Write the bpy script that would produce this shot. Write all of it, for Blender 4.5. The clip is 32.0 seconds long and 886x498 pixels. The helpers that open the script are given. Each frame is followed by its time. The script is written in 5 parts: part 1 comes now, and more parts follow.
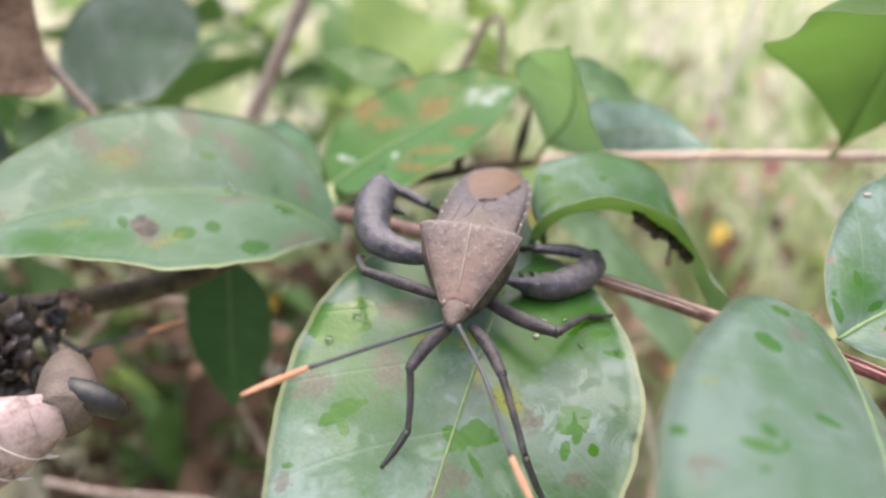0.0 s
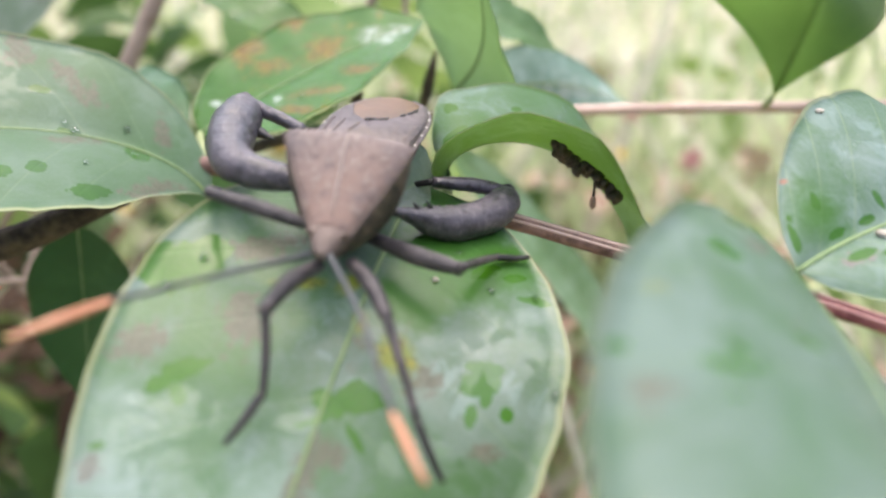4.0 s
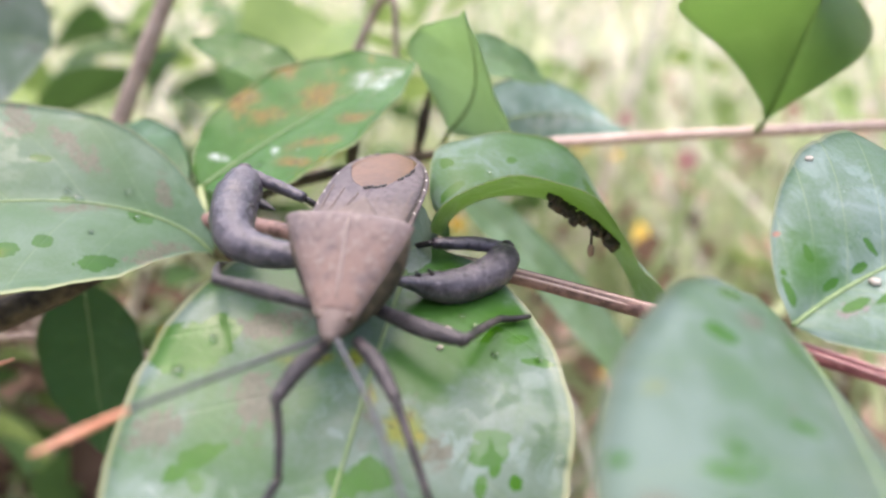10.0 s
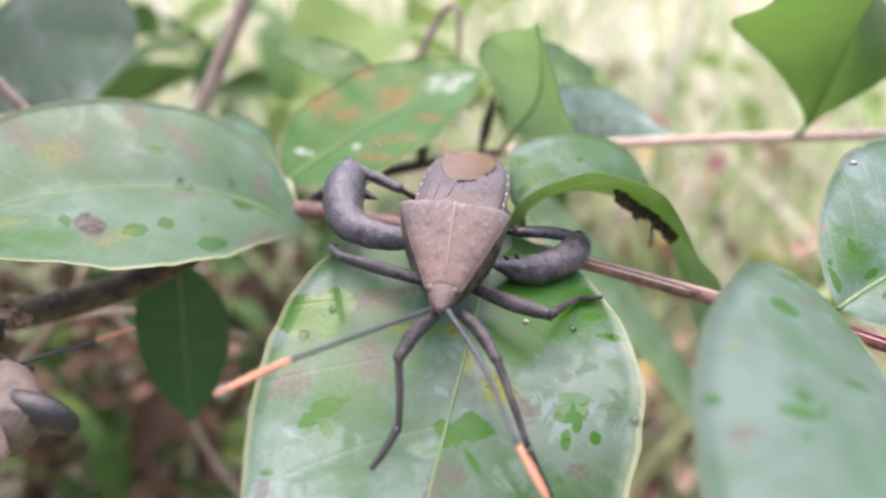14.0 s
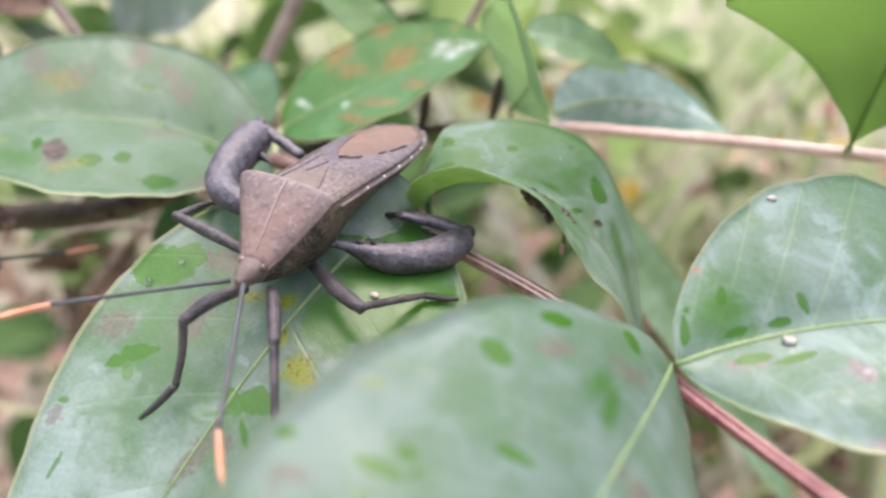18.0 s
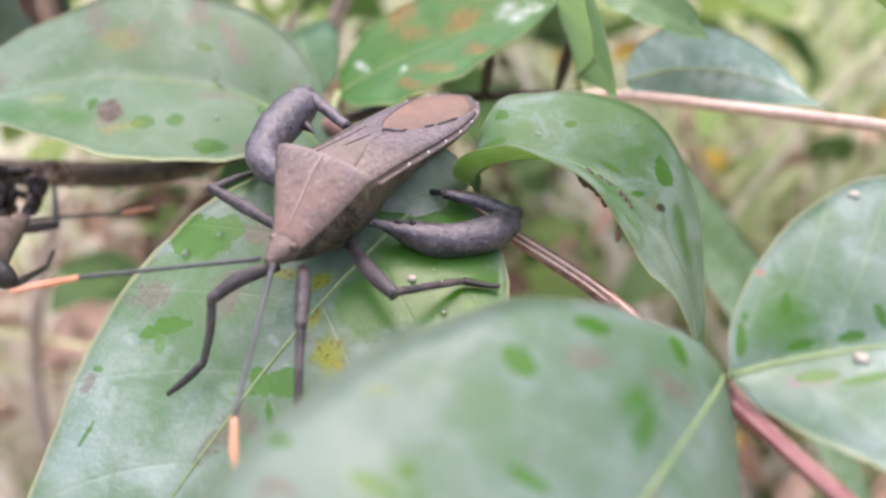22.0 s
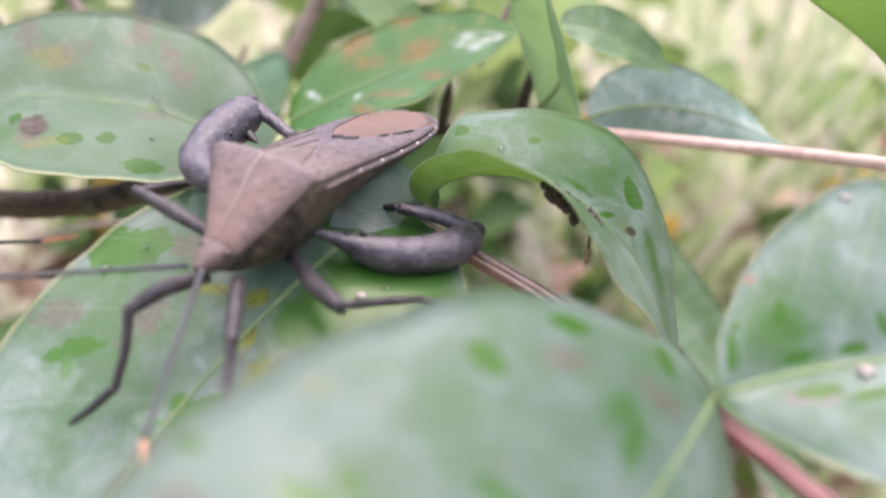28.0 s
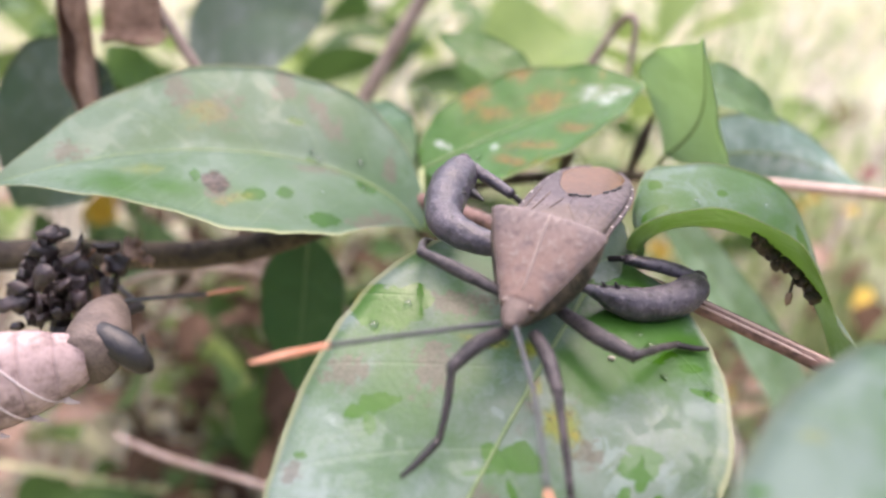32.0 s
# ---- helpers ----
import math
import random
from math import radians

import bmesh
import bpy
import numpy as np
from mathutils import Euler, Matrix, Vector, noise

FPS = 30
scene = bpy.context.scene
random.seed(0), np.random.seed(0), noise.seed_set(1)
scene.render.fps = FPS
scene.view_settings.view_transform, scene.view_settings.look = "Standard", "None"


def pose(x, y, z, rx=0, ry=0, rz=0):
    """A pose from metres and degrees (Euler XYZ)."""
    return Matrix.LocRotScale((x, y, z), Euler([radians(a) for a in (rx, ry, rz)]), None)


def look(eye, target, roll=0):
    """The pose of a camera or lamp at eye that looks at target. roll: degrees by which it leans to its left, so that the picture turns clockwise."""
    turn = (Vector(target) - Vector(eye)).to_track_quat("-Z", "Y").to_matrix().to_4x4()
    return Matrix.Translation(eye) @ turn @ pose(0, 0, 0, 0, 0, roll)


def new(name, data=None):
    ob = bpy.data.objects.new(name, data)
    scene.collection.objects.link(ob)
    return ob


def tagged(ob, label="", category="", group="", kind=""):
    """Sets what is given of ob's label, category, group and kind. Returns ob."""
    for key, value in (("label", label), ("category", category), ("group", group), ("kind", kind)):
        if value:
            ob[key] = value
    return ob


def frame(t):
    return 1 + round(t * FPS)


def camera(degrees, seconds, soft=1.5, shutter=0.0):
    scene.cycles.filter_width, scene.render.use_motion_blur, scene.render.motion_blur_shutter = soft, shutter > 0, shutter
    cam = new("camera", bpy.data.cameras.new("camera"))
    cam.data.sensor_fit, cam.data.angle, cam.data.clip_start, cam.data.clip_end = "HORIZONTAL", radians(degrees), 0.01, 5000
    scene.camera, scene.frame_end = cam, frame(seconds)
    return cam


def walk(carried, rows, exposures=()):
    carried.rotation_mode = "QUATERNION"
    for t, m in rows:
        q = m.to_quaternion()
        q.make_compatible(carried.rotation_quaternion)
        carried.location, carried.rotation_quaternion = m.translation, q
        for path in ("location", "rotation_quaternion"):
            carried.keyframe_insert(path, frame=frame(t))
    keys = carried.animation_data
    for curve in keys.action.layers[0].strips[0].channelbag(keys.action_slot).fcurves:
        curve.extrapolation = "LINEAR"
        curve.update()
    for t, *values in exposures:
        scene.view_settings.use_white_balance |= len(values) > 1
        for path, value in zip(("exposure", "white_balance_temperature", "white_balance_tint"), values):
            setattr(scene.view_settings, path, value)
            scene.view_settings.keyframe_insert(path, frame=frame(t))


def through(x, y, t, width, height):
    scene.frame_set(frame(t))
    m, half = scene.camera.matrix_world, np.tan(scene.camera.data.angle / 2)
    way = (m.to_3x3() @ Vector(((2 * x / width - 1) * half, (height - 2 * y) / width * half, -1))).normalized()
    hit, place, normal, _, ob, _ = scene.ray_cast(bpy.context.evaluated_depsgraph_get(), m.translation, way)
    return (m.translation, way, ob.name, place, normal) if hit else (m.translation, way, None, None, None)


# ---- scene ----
MM = 0.001  # all places below are in millimetres

# ---------------------------------------------------------------- camera
cam = camera(60.3, 32.0, soft=2.5)
cam.data.dof.use_dof = True
cam.data.dof.focus_distance = 0.078
cam.data.dof.aperture_fstop = 13.5
PATH = [
    (0, (0.87, -0.14, 451.66), (0.42, 90.42, 409.26), -0.15),
    (0.5, (3.44, -0.62, 452.70), (3.75, 90.30, 411.06), 0.06),
    (1, (1.67, -3.10, 447.51), (2.27, 87.77, 405.77), -0.21),
    (1.5, (4.75, 2.31, 445.06), (7.18, 93.02, 403.05), -0.20),
    (2, (3.20, 7.93, 443.07), (8.64, 98.98, 402.09), 0.42),
    (2.5, (4.53, 11.06, 442.00), (11.56, 101.71, 400.37), 1.37),
    (4.5, (5.62, 11.36, 435.92), (16.02, 103.07, 397.42), 0.94),
    (5, (7.68, 14.06, 439.87), (19.10, 106.02, 402.28), 0.32),
    (5.5, (5.73, 14.96, 440.61), (17.03, 107.09, 403.40), 0.29),
    (6, (0.94, 16.02, 441.34), (11.88, 108.17, 404.08), -0.02),
    (6.5, (-5.44, 16.98, 440.90), (5.80, 109.18, 403.84), 0.67),
    (7, (-7.21, 16.83, 440.90), (3.45, 108.87, 403.30), 0.47),
    (7.5, (-10.55, 17.51, 443.29), (0.64, 109.19, 404.97), 0.28),
    (8, (-8.29, 15.72, 447.84), (2.42, 107.99, 410.81), -0.08),
    (8.5, (-9.32, 16.21, 447.34), (0.93, 108.32, 409.78), -0.00),
    (9, (-6.32, 13.58, 444.19), (2.70, 105.08, 404.87), -0.71),
    (9.5, (-2.83, 13.35, 445.50), (5.85, 103.98, 404.15), -0.39),
    (10, (5.10, 12.57, 443.31), (14.38, 103.60, 402.98), -0.97),
    (10.5, (6.15, 14.63, 445.69), (17.06, 105.12, 404.54), -1.14),
    (11, (2.84, 15.86, 440.98), (15.47, 105.55, 398.59), -0.74),
    (11.5, (1.25, 19.65, 439.44), (14.50, 108.87, 396.26), -0.42),
    (12, (1.87, 22.08, 438.34), (16.30, 110.95, 394.82), -0.06),
    (12.5, (3.78, 22.59, 437.95), (18.08, 111.19, 393.84), -0.47),
    (13, (1.14, 17.64, 436.13), (13.27, 107.93, 394.91), -0.87),
    (13.5, (-4.27, 9.36, 440.44), (6.48, 100.09, 399.78), -0.79),
    (15.5, (16.22, -0.51, 455.60), (7.90, 90.15, 414.23), 1.96),
    (16, (26.77, 6.36, 452.66), (16.34, 95.93, 409.43), 2.22),
    (16.5, (29.45, 9.67, 449.15), (16.74, 98.61, 405.25), 2.09),
    (17, (31.17, 9.56, 449.93), (14.98, 97.19, 404.56), 1.59),
    (17.5, (37.41, 11.54, 451.72), (18.49, 97.81, 404.81), 0.41),
    (18, (34.12, 10.44, 449.47), (13.03, 95.98, 402.16), 0.89),
    (18.5, (38.57, 10.03, 449.55), (15.00, 94.85, 402.11), 0.13),
    (19, (39.99, 12.53, 450.82), (14.88, 96.34, 402.40), -0.16),
    (19.5, (38.04, 14.62, 450.65), (11.43, 97.63, 401.65), -0.39),
    (20, (36.60, 15.98, 452.58), (8.86, 98.21, 402.89), -1.49),
    (20.5, (38.81, 16.47, 451.75), (10.28, 98.23, 401.74), -0.77),
    (21, (38.48, 15.85, 451.97), (8.91, 96.97, 401.52), -0.57),
    (21.5, (37.80, 16.28, 451.32), (8.00, 97.13, 400.58), -0.67),
    (22, (36.35, 16.58, 449.78), (6.05, 96.10, 397.26), -0.23),
    (22.5, (36.31, 17.16, 451.18), (5.92, 96.82, 398.93), -0.44),
    (23, (33.51, 16.31, 452.35), (3.58, 96.98, 401.38), 0.07),
    (23.5, (32.36, 14.40, 451.92), (1.23, 95.00, 401.57), 1.07),
    (24, (34.51, 13.07, 451.62), (2.65, 93.12, 400.86), 2.21),
    (24.5, (40.01, 17.79, 447.41), (9.11, 98.45, 397.03), 1.38),
    (26.5, (36.44, 18.84, 441.59), (7.97, 103.99, 397.57), 0.68),
    (27, (32.38, 16.16, 441.64), (1.78, 101.74, 399.92), 0.85),
    (27.5, (31.99, 16.79, 441.24), (2.72, 102.54, 398.91), 1.81),
    (28, (35.00, 19.81, 441.02), (8.76, 106.04, 397.69), 2.29),
    (28.5, (36.25, 21.99, 439.83), (11.98, 108.38, 395.70), 3.03),
    (29, (37.45, 22.23, 440.30), (13.94, 109.63, 397.77), 2.68),
    (29.5, (39.53, 21.58, 442.23), (16.74, 108.39, 398.14), 3.63),
    (30, (37.54, 18.06, 441.95), (13.60, 106.14, 401.11), 4.04),
    (30.5, (33.12, 13.28, 443.29), (6.78, 100.61, 402.33), 3.91),
    (31, (29.24, 11.84, 443.14), (5.02, 100.47, 403.69), 4.43),
    (31.5, (17.58, 9.20, 445.72), (-4.03, 98.25, 405.69), 3.55),
    (32, (5.69, 8.20, 444.41), (-10.79, 98.32, 404.31), 3.68),
]


def mm(p):
    return Vector((p[0] * MM, p[1] * MM, p[2] * MM))


# the clip's camera brightens its picture a little as it comes round to the bug's side
walk(cam, [(t, look(mm(eye), mm(target), roll)) for t, eye, target, roll in PATH],
     [(0, 0.88, 6650, 12), (1, 1.03, 6550, 13), (5, 0.88, 6500, 11), (8, 0.78, 6650, 12), (9, 0.82, 6600, 14), (10, 1.02, 6450, 18), (12, 1.0, 6300, 24), (16, 1.0, 6450, 16), (20, 1.05, 6450, 21),
      (22, 1.03, 6500, 22), (24, 1.22, 6500, 25), (28, 0.98, 6450, 25), (32, 1.0, 6600, 23)])

# ---------------------------------------------------------------- light: bright overcast day, soft sun from high up
world = bpy.data.worlds.new("overcast_sky")
scene.world = world
world.use_nodes = True
wn = world.node_tree
sky = wn.nodes.new("ShaderNodeTexSky")
sky.sky_type, sky.sun_disc = "NISHITA", False
sky.sun_elevation, sky.sun_rotation = radians(80), radians(350)
sky.air_density, sky.dust_density, sky.ozone_density = 1.0, 6.0, 1.0
back = wn.nodes["Background"]
back.inputs["Strength"].default_value = 0.2
wn.links.new(sky.outputs[0], back.inputs["Color"])
lamp = bpy.data.lights.new("sun", "SUN")
lamp.energy, lamp.angle, lamp.color = 2.0, radians(118), (1.0, 0.975, 0.96)
sun = new("sun", lamp)
sun.matrix_world = look((-0.08, 0.48, 3.0), (0, 0.1, 0.4))


# ---------------------------------------------------------------- materials
class Mat:
    """A node material under construction."""

    def __init__(self, name):
        self.m = bpy.data.materials.new(name)
        self.m.use_nodes = True
        self.t = self.m.node_tree
        self.p = self.t.nodes["Principled BSDF"]
        self.out = self.t.nodes["Material Output"]
        self.co = self.t.nodes.new("ShaderNodeTexCoord")

    def node(self, kind, **sets):
        n = self.t.nodes.new("ShaderNode" + kind)
        for k, v in sets.items():
            setattr(n, k, v)
        return n

    def put(self, sock, v):
        if hasattr(v, "links"):
            self.t.links.new(v, sock)
        else:
            sock.default_value = v

    def math(self, op, a, b=0.0, c=0.0):
        n = self.node("Math", operation=op)
        for i, v in enumerate((a, b, c)):
            self.put(n.inputs[i], v)
        return n.outputs[0]

    def vmath(self, op, a, b=(0, 0, 0)):
        n = self.node("VectorMath", operation=op)
        self.put(n.inputs[0], a)
        self.put(n.inputs[1], b)
        return n.outputs["Value"] if op in ("LENGTH", "DOT_PRODUCT") else n.outputs[0]

    def noise(self, scale, detail=3.0, rough=0.55, vec=None, dist=0.0):
        n = self.node("TexNoise")
        self.put(n.inputs["Vector"], vec if vec is not None else self.co.outputs["Object"])
        n.inputs["Scale"].default_value = scale
        n.inputs["Detail"].default_value = detail
        n.inputs["Roughness"].default_value = rough
        n.inputs["Distortion"].default_value = dist
        return n.outputs["Fac"]

    def ramp(self, v, lo, hi, a=0.0, b=1.0, smooth=True):
        n = self.node("MapRange", interpolation_type="SMOOTHSTEP" if smooth else "LINEAR")
        self.put(n.inputs["Value"], v)
        for k, x in zip(("From Min", "From Max", "To Min", "To Max"), (lo, hi, a, b)):
            n.inputs[k].default_value = x
        return n.outputs["Result"]

    def mix(self, f, a, b):
        n = self.node("Mix", data_type="RGBA")
        self.put(n.inputs[0], f)
        for i, v in ((6, a), (7, b)):
            self.put(n.inputs[i], (*v, 1) if isinstance(v, tuple) and len(v) == 3 else v)
        return n.outputs[2]

    def bump(self, h, strength, dist):
        n = self.node("Bump")
        n.inputs["Strength"].default_value = strength
        n.inputs["Distance"].default_value = dist
        self.put(n.inputs["Height"], h)
        self.put(self.p.inputs["Normal"], n.outputs[0])

    def done(self, colour, rough=0.5, spec=0.5, metal=0.0, through=0.0, tint=None):
        self.put(self.p.inputs["Base Color"], (*colour, 1) if isinstance(colour, tuple) and len(colour) == 3 else colour)
        self.put(self.p.inputs["Roughness"], rough)
        self.put(self.p.inputs["Specular IOR Level"], spec)
        self.p.inputs["Metallic"].default_value = metal
        if through:
            tr = self.node("BsdfTranslucent")
            self.put(tr.inputs["Color"], tint if tint is not None else colour)
            mx = self.node("MixShader")
            mx.inputs[0].default_value = through
            self.t.links.new(self.p.outputs[0], mx.inputs[1])
            self.t.links.new(tr.outputs[0], mx.inputs[2])
            self.t.links.new(mx.outputs[0], self.out.inputs["Surface"])
        return self.m


def leaf_mat(name, green=(0.03, 0.095, 0.008), bloom=(0.11, 0.15, 0.118), wet=(), blotch=(), bloom_amount=0.9, veins=7.0,
             rust=0.0, through=0.2, scatter=0.0, vein_slope=0.55, brown=(0.105, 0.10, 0.072), dark=(), moss=(), white=(), red=(), margin=0.55, moss_show=0.3, pale_sheen=(), thin_soft=0.9, wet_lift=0.0,
             crust=0.0, sheen=0.35, chalky=0.8, sky_pools=0.0, least=0.2, gloss=0.0, thin=(), shine=(), wash_gloss=0.35, stain=(), vein_show=0.12, glow=(0.12, 0.26, 0.035)):
    """Leaf blade. wet, blotch and the like: marks as in SPOTS; where wet the waxy bloom is gone."""
    M = Mat(name)
    uv = M.co.outputs["UV"]
    sep = M.node("SeparateXYZ")
    M.put(sep.inputs[0], uv)
    u, v = sep.outputs[0], M.math("MULTIPLY_ADD", sep.outputs[1], 2.0, -1.0)
    av = M.math("ABSOLUTE", v)
    wob = M.math("MULTIPLY_ADD", M.noise(1800, 3.0, 0.65), 0.3, M.math("MULTIPLY", M.noise(430, 3.0, 0.55), 0.7))
    fine = M.noise(2600, 2.0)
    big = M.noise(90, 4.0, 0.6)
    grain = M.noise(1150, 4.0, 0.75)

    def spots(which, soft, ragged):
        total = None
        for su, sv, au, av, bu, bv in which:
            off = M.vmath("SUBTRACT", uv, (su, sv * 0.5 + 0.5, 0))
            k = 1 / (au * bv - bu * av)
            x = M.vmath("DOT_PRODUCT", off, (bv * k, -2 * bu * k, 0))
            y = M.vmath("DOT_PRODUCT", off, (-av * k, 2 * au * k, 0))
            far = M.math("SQRT", M.math("MULTIPLY_ADD", x, x, M.math("MULTIPLY", y, y)))
            d = M.math("MULTIPLY_ADD", M.math("SUBTRACT", wob, 0.5), ragged, far)
            s = M.ramp(d, 1.0 - soft, 1.0 + soft * 0.2, 1.0, 0.0)
            total = s if total is None else M.math("MAXIMUM", total, s)
        return total

    # side veins run obliquely from the midrib to the margin
    way = M.math("SUBTRACT", u, M.math("MULTIPLY", av, vein_slope * 0.3))
    line = M.math("ABSOLUTE", M.math("SUBTRACT", M.math("FRACT", M.math("MULTIPLY", way, veins)), 0.5))
    vein = M.ramp(line, 0.0, 0.035, 1.0, 0.0)
    mesh_vein = M.node("TexVoronoi", feature="DISTANCE_TO_EDGE")
    M.put(mesh_vein.inputs["Vector"], M.co.outputs["Object"])
    mesh_vein.inputs["Scale"].default_value = 700
    net = M.ramp(mesh_vein.outputs["Distance"], 0.0, 0.12, 1.0, 0.0)

    patch = M.noise(45, 2.0, 0.5)
    streak = M.noise(210, 4.0, 0.65, dist=0.8)
    cloud = M.math("MULTIPLY_ADD", big, 0.4, M.math("MULTIPLY_ADD", patch, 0.3, M.math("MULTIPLY", streak, 0.3)))
    dust = M.ramp(M.math("MULTIPLY_ADD", fine, 0.16, cloud), 0.46, 0.66, least, 1.0)
    film = M.math("MULTIPLY", dust, bloom_amount)
    wetness = spots(wet, 0.12, 1.9) if wet else None
    if scatter:
        extra = M.ramp(M.noise(260, 3.0, 0.55, dist=1.2), 0.72 - scatter, 0.735 - scatter)
        extra = M.math("MULTIPLY", extra, M.ramp(M.noise(60, 1.0), 0.42, 0.55))
        wetness = extra if wetness is None else M.math("MAXIMUM", wetness, extra)
    if wetness is not None:
        film = M.math("MULTIPLY", film, M.math("SUBTRACT", 1.0, M.math("MULTIPLY", wetness, 0.95)))
    # bloom thinned to dark green; on leaf b this also paints the bug's shadow
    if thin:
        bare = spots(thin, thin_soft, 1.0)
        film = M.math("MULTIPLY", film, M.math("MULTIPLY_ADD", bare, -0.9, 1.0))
    colour = M.mix(streak, tuple(c * 0.8 for c in green), tuple(c * 1.35 for c in green))
    if wetness is not None:
        colour = M.mix(M.math("MULTIPLY", wetness, wet_lift), colour, (green[0] * 2.0, green[1] * 1.55, green[2] * 1.5))
    colour = M.mix(film, colour, bloom)
    chalk = M.math("MULTIPLY", M.ramp(M.math("MULTIPLY_ADD", streak, 0.6, M.math("MULTIPLY", patch, 0.4)), 0.50, 0.60), film)
    colour = M.mix(M.math("MULTIPLY", chalk, chalky), colour, (bloom[0] * 1.45, bloom[1] * 1.38, bloom[2] * 1.5))
    colour = M.mix(M.math("MULTIPLY", M.math("MULTIPLY", vein, film), vein_show), colour, (0.26, 0.33, 0.16))
    colour = M.mix(M.math("MULTIPLY", net, 0.05), colour, tuple(c * 0.7 for c in green))
    # sky sheen painted in as a chalkier, paler bloom
    if pale_sheen:
        colour = M.mix(M.math("MULTIPLY", M.math("MULTIPLY", spots(pale_sheen, 1.0, 1.2), film), 0.85), colour, (bloom[0] * 2.15, bloom[1] * 2.0, bloom[2] * 2.2))
    # pools of wet film: their sky reflection is painted as paler bloom
    if sky_pools:
        pool = M.ramp(M.noise(170, 3.0, 0.55, dist=1.6), 0.55, 0.565)
        pool = M.math("MULTIPLY", M.math("MULTIPLY", pool, film), M.math("MULTIPLY", M.ramp(patch, 0.42, 0.55), M.ramp(u, 0.3, 0.42, 0.0, sky_pools)))
        colour = M.mix(pool, colour, (bloom[0] * 1.7, bloom[1] * 1.65, bloom[2] * 1.9))
    # grey-brown crusts: given patches, and loose ones
    shape = spots(blotch, 0.9, 2.2) if blotch else None
    if crust:
        loose = M.ramp(M.noise(110, 3.0, 0.6, dist=0.5), 0.66 - crust, 0.80 - crust)
        shape = loose if shape is None else M.math("MAXIMUM", shape, loose)
    if shape is not None:
        if wetness is not None:
            shape = M.math("MULTIPLY", shape, M.math("SUBTRACT", 1.0, wetness))
        gr = M.ramp(M.math("MULTIPLY_ADD", shape, 0.22, grain), 0.56, 0.66)
        colour = M.mix(M.math("MULTIPLY", shape, 0.15), colour, brown)
        colour = M.mix(M.math("MULTIPLY", M.math("MULTIPLY", gr, M.ramp(shape, 0.05, 0.4)), 0.8), colour, M.mix(fine, tuple(c * 0.35 for c in brown), tuple(c * 1.5 for c in brown)))
    if rust:
        r = M.ramp(M.math("MULTIPLY_ADD", M.noise(700, 3.0, 0.7), 0.35, M.math("MULTIPLY", M.noise(120, 4.0, 0.65, dist=0.6), 0.65)), 0.60 - rust, 0.68 - rust)
        colour = M.mix(M.math("MULTIPLY", r, 0.6), colour, M.mix(M.ramp(grain, 0.4, 0.6), (0.17, 0.155, 0.006), (0.12, 0.07, 0.006)))
        r2 = M.ramp(M.math("MULTIPLY_ADD", r, 0.10, M.noise(620, 4.0, 0.7, dist=0.6)), 0.66 - rust * 0.3, 0.70 - rust * 0.3)
        colour = M.mix(r2, colour, (0.085, 0.035, 0.01))
    if stain:
        st = spots(stain, 1.0, 2.6)
        st = M.math("MULTIPLY", st, M.ramp(M.math("MULTIPLY_ADD", st, 0.25, M.noise(480, 4.0, 0.7)), 0.46, 0.62))
        colour = M.mix(M.math("MULTIPLY", st, 0.9), colour, M.mix(M.ramp(grain, 0.42, 0.6), (0.18, 0.115, 0.012), (0.09, 0.043, 0.010)))
        colour = M.mix(M.math("MULTIPLY", st, M.ramp(M.noise(900, 3.0, 0.7), 0.58, 0.66)), colour, (0.06, 0.022, 0.008))
    if white:
        w = M.math("MULTIPLY", spots(white, 0.8, 1.5), M.ramp(M.noise(500, 4.0, 0.7), 0.4, 0.6))
        colour = M.mix(M.math("MULTIPLY", w, 0.7), colour, (0.5, 0.54, 0.52))
    if moss:
        mo = spots(moss, 0.8, 2.2)
        colour = M.mix(M.math("MULTIPLY", mo, moss_show), colour, (0.15, 0.18, 0.015))
        colour = M.mix(M.math("MULTIPLY", M.math("MULTIPLY", mo, min(1.0, moss_show * 1.6)), M.ramp(grain, 0.5, 0.58)), colour, M.mix(M.ramp(fine, 0.4, 0.6), (0.035, 0.026, 0.006), (0.19, 0.18, 0.018)))
    if dark:
        colour = M.mix(spots(dark, 0.25, 1.4), colour, M.mix(M.ramp(grain, 0.4, 0.6), (0.022, 0.017, 0.012), (0.085, 0.062, 0.044)))
    if red:
        colour = M.mix(spots(red, 0.5, 0.8), colour, (0.26, 0.13, 0.09))
    rim = M.ramp(M.math("MULTIPLY_ADD", wob, 0.02, av), 0.972, 0.992)
    colour = M.mix(M.math("MULTIPLY", rim, margin), colour, (0.36, 0.37, 0.20))
    # a thin film of water shines on part of the wax
    water = M.ramp(M.noise(150, 4.0, 0.6, dist=1.5), 0.54, 0.56)
    water = M.math("MULTIPLY", water, M.math("MULTIPLY", M.ramp(patch, 0.46, 0.56), sheen))
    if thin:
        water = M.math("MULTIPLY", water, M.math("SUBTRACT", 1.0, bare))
    if shine:
        wash = M.math("MULTIPLY", spots(shine, 0.5, 2.2), M.ramp(M.noise(240, 3.0, 0.55, dist=1.4), 0.40, 0.44))
        water = M.math("MAXIMUM", water, M.math("MULTIPLY", wash, 0.9))
    rough = M.math("MULTIPLY_ADD", film, 0.15, 0.33 - gloss)
    rough = M.math("MULTIPLY_ADD", water, -0.30, rough)
    if wetness is not None:
        rough = M.math("MULTIPLY_ADD", wetness, -0.12, rough)
